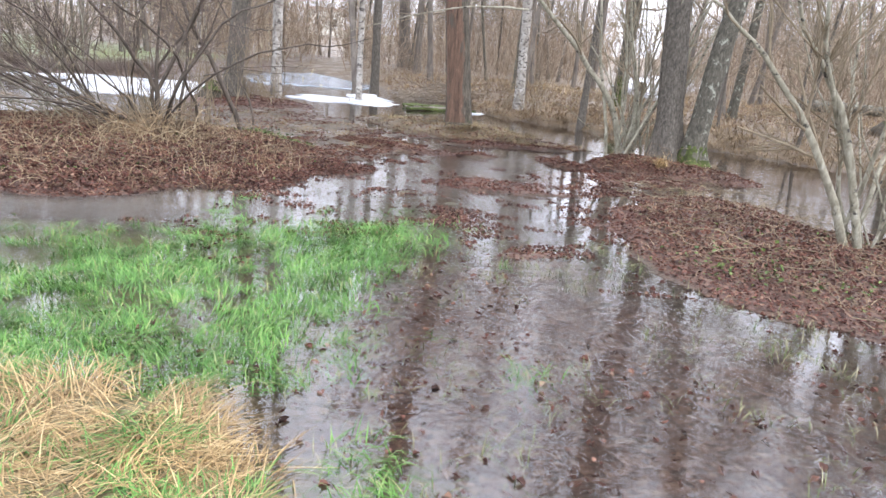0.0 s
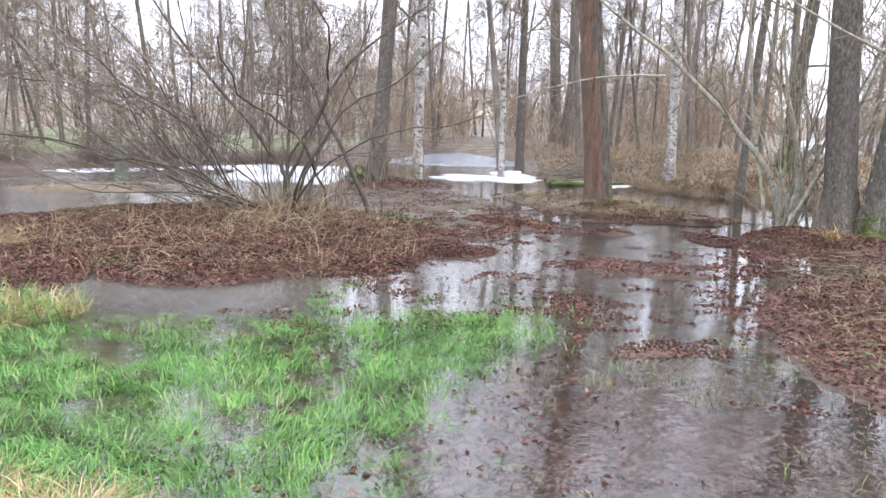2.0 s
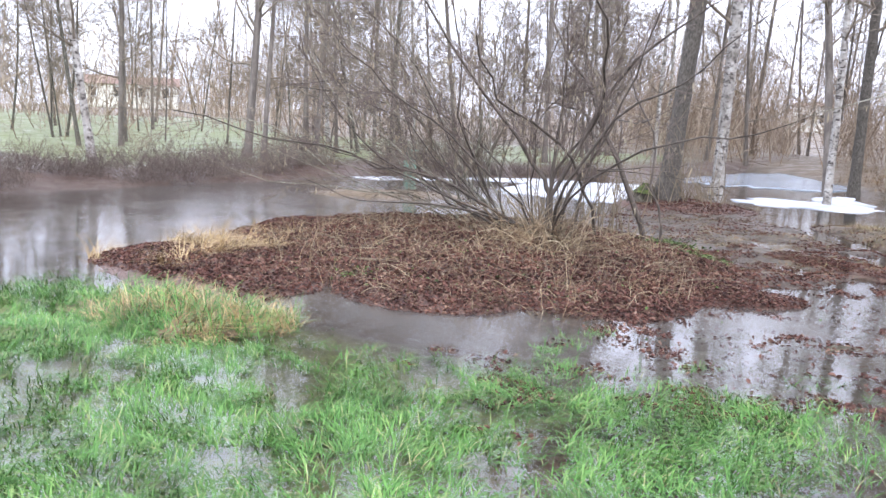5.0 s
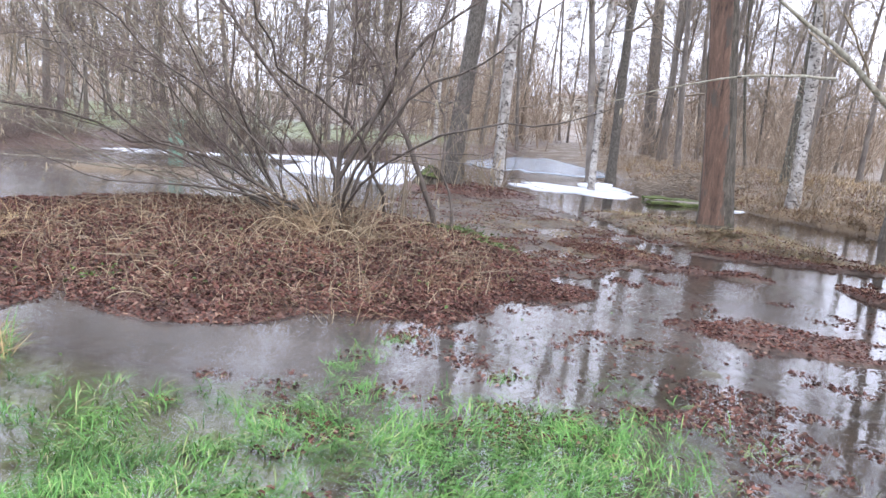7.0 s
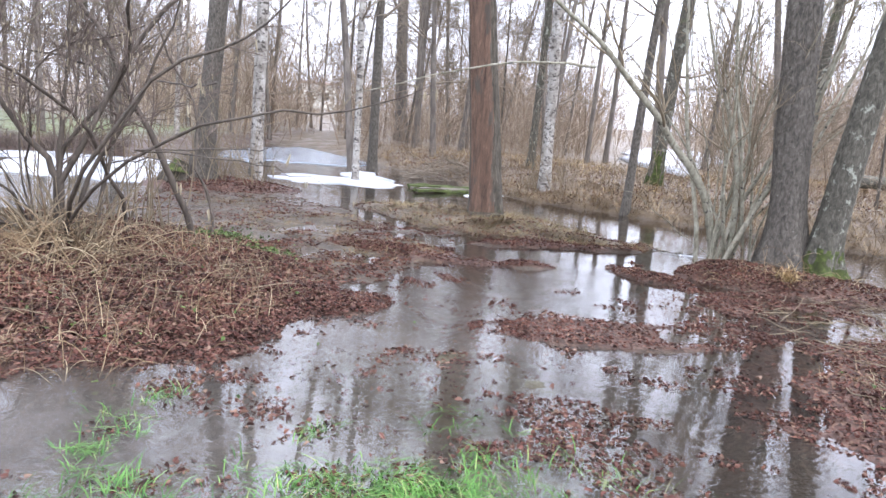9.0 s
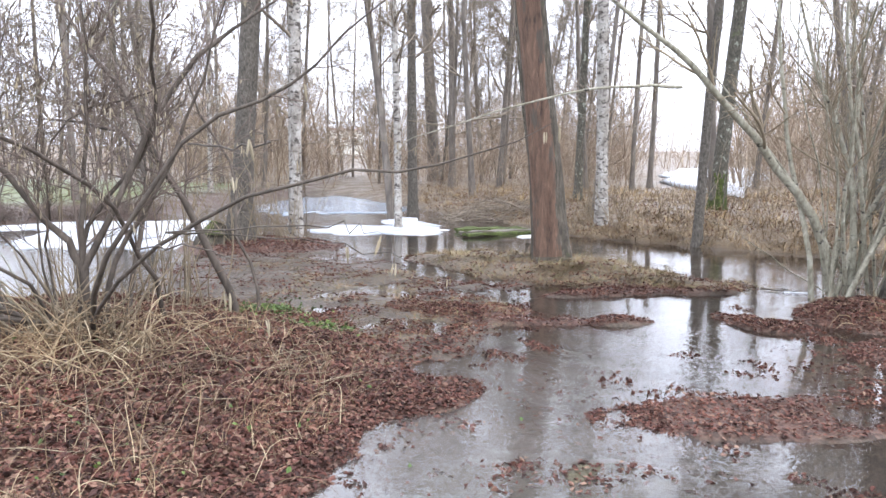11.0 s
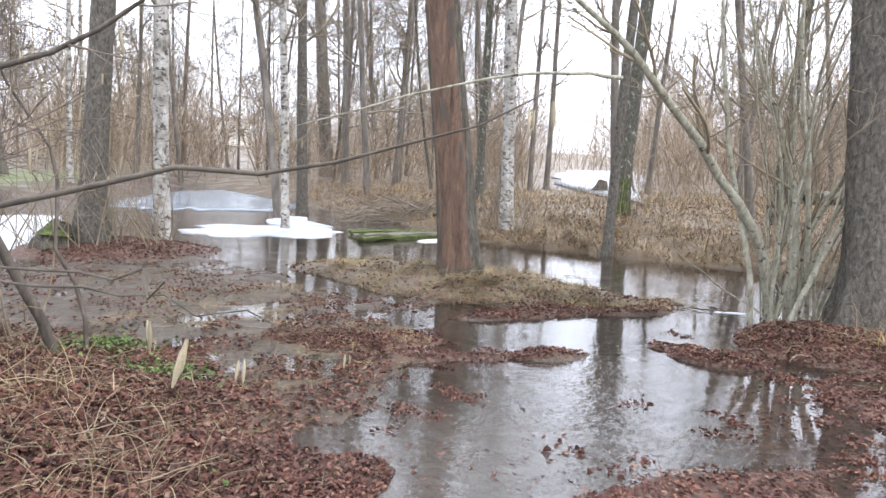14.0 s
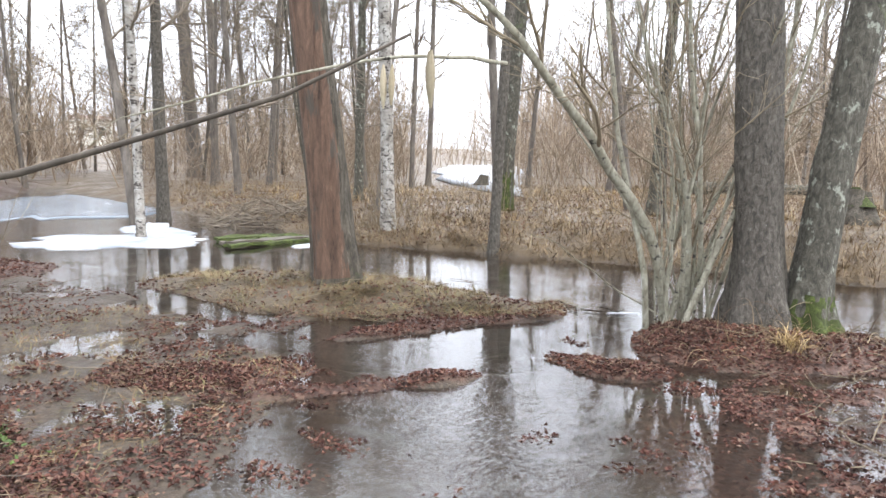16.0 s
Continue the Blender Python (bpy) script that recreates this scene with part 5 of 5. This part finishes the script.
# drowned tufts and leaves lying at the surface of the near shallows
cx, cy = rng.uniform(-1.0, 1.3, 420), rng.uniform(2.0, 6.4, 420)
ok = vnoise(cx * 2.2, cy * 2.2, 64) > 0.1 + 0.55 * np.clip((cx + 0.6) / 1.6, 0, 1)
x, y = tufts(cx[ok], cy[ok], 12, 0.03)
bv, bf = blades(rng, x, y, np.full(len(x), -0.03), 0.13, 0.0055, 2.2, 4, 0.4)
sheet("grass", bv, bf, M_GRASS, "single green tufts standing in the shallows", "grass", "stuff")
cx, cy = rng.uniform(-0.9, 3.2, 800), rng.uniform(1.8, 6.0, 800)
ok = vnoise(cx * 1.3, cy * 1.3, 61) + 0.5 * vnoise(cx * 4, cy * 4, 63) > -0.1
x, y = tufts(cx[ok], cy[ok], 7, 0.03)
bv, bf = blades(rng, x, y, np.full(len(x), -0.035) + 0.02 * rng.random(len(x)), 0.1, 0.005, 1.9, 4, 0.4)
sheet("drowned_grass", bv, bf, M_DROWNED, "drowned pale grass blades in the shallows", "grass", "stuff")

n = 3600
x, y = rng.uniform(-1.6, 2.6, n), rng.uniform(2.0, 9.5, n)
h, zn = land(x, y)
ok = (h < 0.03) & (vnoise(x * 1.2, y * 1.2, 71) > -0.1)
x, y = x[ok], y[ok]
v, f = leaves(rng, x, y, rng.uniform(-0.04, 0.004, len(x)), 0.04, 0.3)
sheet("drowned_leaves", v, f, M_LEAF, "single brown leaves adrift in the shallows", "leaves", "stuff")


# ---- stump, log, box and shelf of snow ----
def log(name, x, y, z, length, r, turn, seed, m, label, tilt=0.0):
    rg = np.random.default_rng(seed)
    ob = thing(name, (x, y, z), label, "log")
    ob.rotation_euler = (radians(90 + tilt), 0, radians(turn))
    path = path_of(length, (0.1, 0.0), (0.05, 0.02), 18, seed)
    part("trunk", trunk_mesh(path, r, r * 0.8, 16, 0.012, seed, 0.05, 0.0), m, ob)
    bm = bmesh.new()
    bmesh.ops.create_circle(bm, cap_ends=True, radius=r * 0.8, segments=16)
    for v in bm.verts:
        v.co += Vector((path[-1][0], path[-1][1], length + 0.003))
    part("cut_end", bm, M_CUT, ob, "pale sawn end")
    return ob


log("fallen_log", 11.6, 24.6, 0.75, 4.2, 0.2, 75, 5, M_LICHEN, "grey fallen log lying on the straw bank")


def stump(x, y, r, tall, label, seed, moss=True):
    z = ground_at(x, y)
    ob = thing("tree_stump", (x, y, z), label, "stump")
    path = path_of(tall, (0.12, 0.02), (0, 0), 16, seed)
    part("wood", trunk_mesh(path, r, r * 0.5, 26, 0.05, seed, 0.5, 0.2), M_REDSIDE, ob)
    if moss:
        cap = path_of(tall * 0.62, (0.02, 0.02), (0, 0), 10, seed) + np.array([0.04, -0.03, tall * 0.5])
        part("moss", trunk_mesh(cap, r * 1.08, r * 0.15, 20, 0.05, seed + 1, 0.0, 0.0), M_MOSS, ob, "green moss cap")
    return ob


stump(10.4, 16.9, 0.36, 0.62, "broken dark stump capped with moss", 7)
stump(8.3, 33.0, 0.25, 0.5, "dark broken stump before the white field", 8, False)
stump(-5.4, 15.35, 0.2, 0.34, "dark mossy root stump at the river edge", 9)
tree("alder_tree", 11.3, 18.2, 11, 0.13, 0.08, (0.5, 0.1), (0, 0), M_LICHEN, M_TWIG, "lichened trunk beside a mossy stump", 24, n1=22, len1=2.2, n2=8, n3=6, start=0.2, foot_moss=0.5)
tree("alder_tree", 7.2, 18.8, 12, 0.12, 0.07, (0.8, 0.1), (0, 0), M_LICHEN, M_TWIGPALE, "thin lichened trunk on the straw bank", 25, n1=18, len1=1.8)

post = thing("post_box", (-10.4, 13.9, 0.0), "small green painted post in the river margin", "post")
bm = bmesh.new()
bmesh.ops.create_cube(bm, size=1)
for v in bm.verts:
    v.co = Vector((v.co.x * 0.22, v.co.y * 0.22, (v.co.z + 0.5) * 1.0 - 0.15))
bmesh.ops.bevel(bm, geom=bm.edges[:], offset=0.02, segments=2, affect="EDGES")
part("body", bm, M_GREENBOX, post)
bm = bmesh.new()
bmesh.ops.create_cube(bm, size=1)
for v in bm.verts:
    v.co = Vector((v.co.x * 0.3, v.co.y * 0.3, v.co.z * 0.06 + 0.88))
bmesh.ops.bevel(bm, geom=bm.edges[:], offset=0.015, segments=2, affect="EDGES")
part("cap", bm, M_GREENBOX, post)

# scrub hanging over the far river bank
rng = np.random.default_rng(88)
for i in range(13):
    s = i / 12
    x, y = -17 + rng.normal(0, 0.8), 2 + 16 * s + rng.normal(0, 0.8)
    k = rng.uniform(0.25, 0.5)
    copy_thing(BRUSH[rng.integers(0, 3)], pose(x, y, ground_at(x, y), rng.normal(8, 8), rng.normal(0, 10), rng.uniform(0, 360)) @ Matrix.Diagonal((k, k, k, 1)))

# far woods closing the view, with brush under them
def far_wood(n, near, far, low, high, twigs, reach, m, label, gap, keep):
    a, r = rng.uniform(-1.45, 1.0, n), rng.uniform(near, far, n)
    x, y = r * np.sin(a) - 0.5, r * np.cos(a) + 6
    deg = np.degrees(np.arctan2(x + 0.9, y - 6.2))
    h, zn = land(x, y)
    ok = ((deg < 13.0) | (deg > 20.5) | (r > 100)) & ((deg < -12.2) | (deg > -9.6) | (r > 105) | (rng.random(n) < 0.08)) & (h > 0.15) & ((deg > -24) | (rng.random(n) < keep)) & (vnoise(x * 0.11, y * 0.11, 90) > gap) & (np.hypot(x + 15, y - 92) > 14) & (np.hypot(x + 76, y - 41) > 10)
    x, y, h, n = x[ok], y[ok], h[ok], int(ok.sum())
    head = np.stack([rng.normal(0, 0.22, n), rng.normal(0, 0.22, n), np.ones(n)], -1)
    tall = rng.uniform(low, high, n) * (0.8 + 0.35 * vnoise(x * 0.08, y * 0.08, 92))
    p = grow(rng, np.stack([x, y, h - 0.2], -1), head, tall, 4, 0.13, 0.03)
    q = (0.004 + 0.0045 * tall)[:, None] * np.linspace(1, 0.3, 4)[None]
    p1, q1 = offshoots(rng, p, q, twigs, 0.15, 0.98, 0.85, 0.45, reach, 2, 0.2, 0.05, least=0.009)
    sheet("far_woods", *joined([tubes(p, q, 3), tubes(p1, q1, 3)]), m, label, "trees", "stuff")


far_wood(3000, 55, 125, 7.0, 18.0, 20, 4.2, M_BRUSH, "distant bare woods closing the view", -0.6, 0.8)
far_wood(2600, 34, 100, 1.5, 5.0, 10, 1.8, M_BRUSH, "reddish-brown brush under the distant woods", -0.9, 0.3)
far_wood(3200, 27, 66, 2.5, 8.5, 11, 2.3, M_BRUSH, "bare brush and saplings behind the far bank", -0.75, 0.12)

far_wood(1800, 132, 172, 3.0, 7.0, 9, 3.0, M_BRUSH, "far bare hedge behind the level field", -1.0, 0.6)

# dark scrub and a little wrack along the water
DARK = thicket(204, 120, 1.7, 0.8, "dark tangled scrub hanging over the river bank", 2.2)
DARK.data.materials[0] = M_HAZELTWIG
for i in range(44):
    s = i / 43
    if s < 0.6:
        x, y = -14.2 - rng.uniform(0, 1.6), 1 + 25 * s
    else:
        x, y = -14.2 + 12.2 * (s - 0.6), 16.6 + 10.5 * (s - 0.6) + rng.uniform(0, 1.2)
    k = rng.choice([0.45, 0.6, 0.75, 0.95, 1.2], p=[0.15, 0.25, 0.3, 0.2, 0.1]) * (1.0 if s < 0.7 else 0.6)
    m = pose(x, y, ground_at(x, y), rng.normal(10, 10), rng.normal(0, 14), rng.uniform(0, 360)) @ Matrix.Diagonal((k, k, k, 1))
    if i == 0:
        DARK.matrix_basis = m
    else:
        copy_thing(DARK, m)

ice_sheet("ice_chip", 2.66, 12.15, 0.16, 0.035, -10, 12, "small sliver of white ice by the bank", z=0.001, thick=0.006, humps=0.0)
sticks(rng, 2.45, 12.25, 0.35, 0.12, 9, 0.22, 0.006, 0.15, M_DARKSTEM, "wrack", "dark sticks lodged in the shallows", "sticks", 0.02)
x, y = rng.normal(3.05, 0.05, 130), rng.normal(10.35, 0.05, 130)
h, _ = land(x, y)
bv, bf = blades(rng, x, y, h, 0.24, 0.007, 1.5, 5, 0.4)
sheet("straw_tuft", bv, bf, M_STRAW, "small tuft of pale straw at the alder foot", "grass", "stuff")
x, y, h, zn = scatter(rng, (-6.5, -1.2, 5.4, 11.0), 7000)
x2, y2, h2, zn2 = scatter(rng, (1.2, 5.2, 3.6, 11.8), 9000)
x, y, h, lf = np.append(x, x2), np.append(y, y2), np.append(h, h2), np.append(zn["leaf"], zn2["leaf"])
ok = (lf > 0.4) & (h > 0.03)
bv, bf = blades(rng, x[ok], y[ok], h[ok] + 0.01, 0.15, 0.004, 3.4, 4, 0.3)
sheet("dead_blades", bv, bf, M_SEDGE, "pale dead grass blades lying on the leaves", "grass", "stuff")
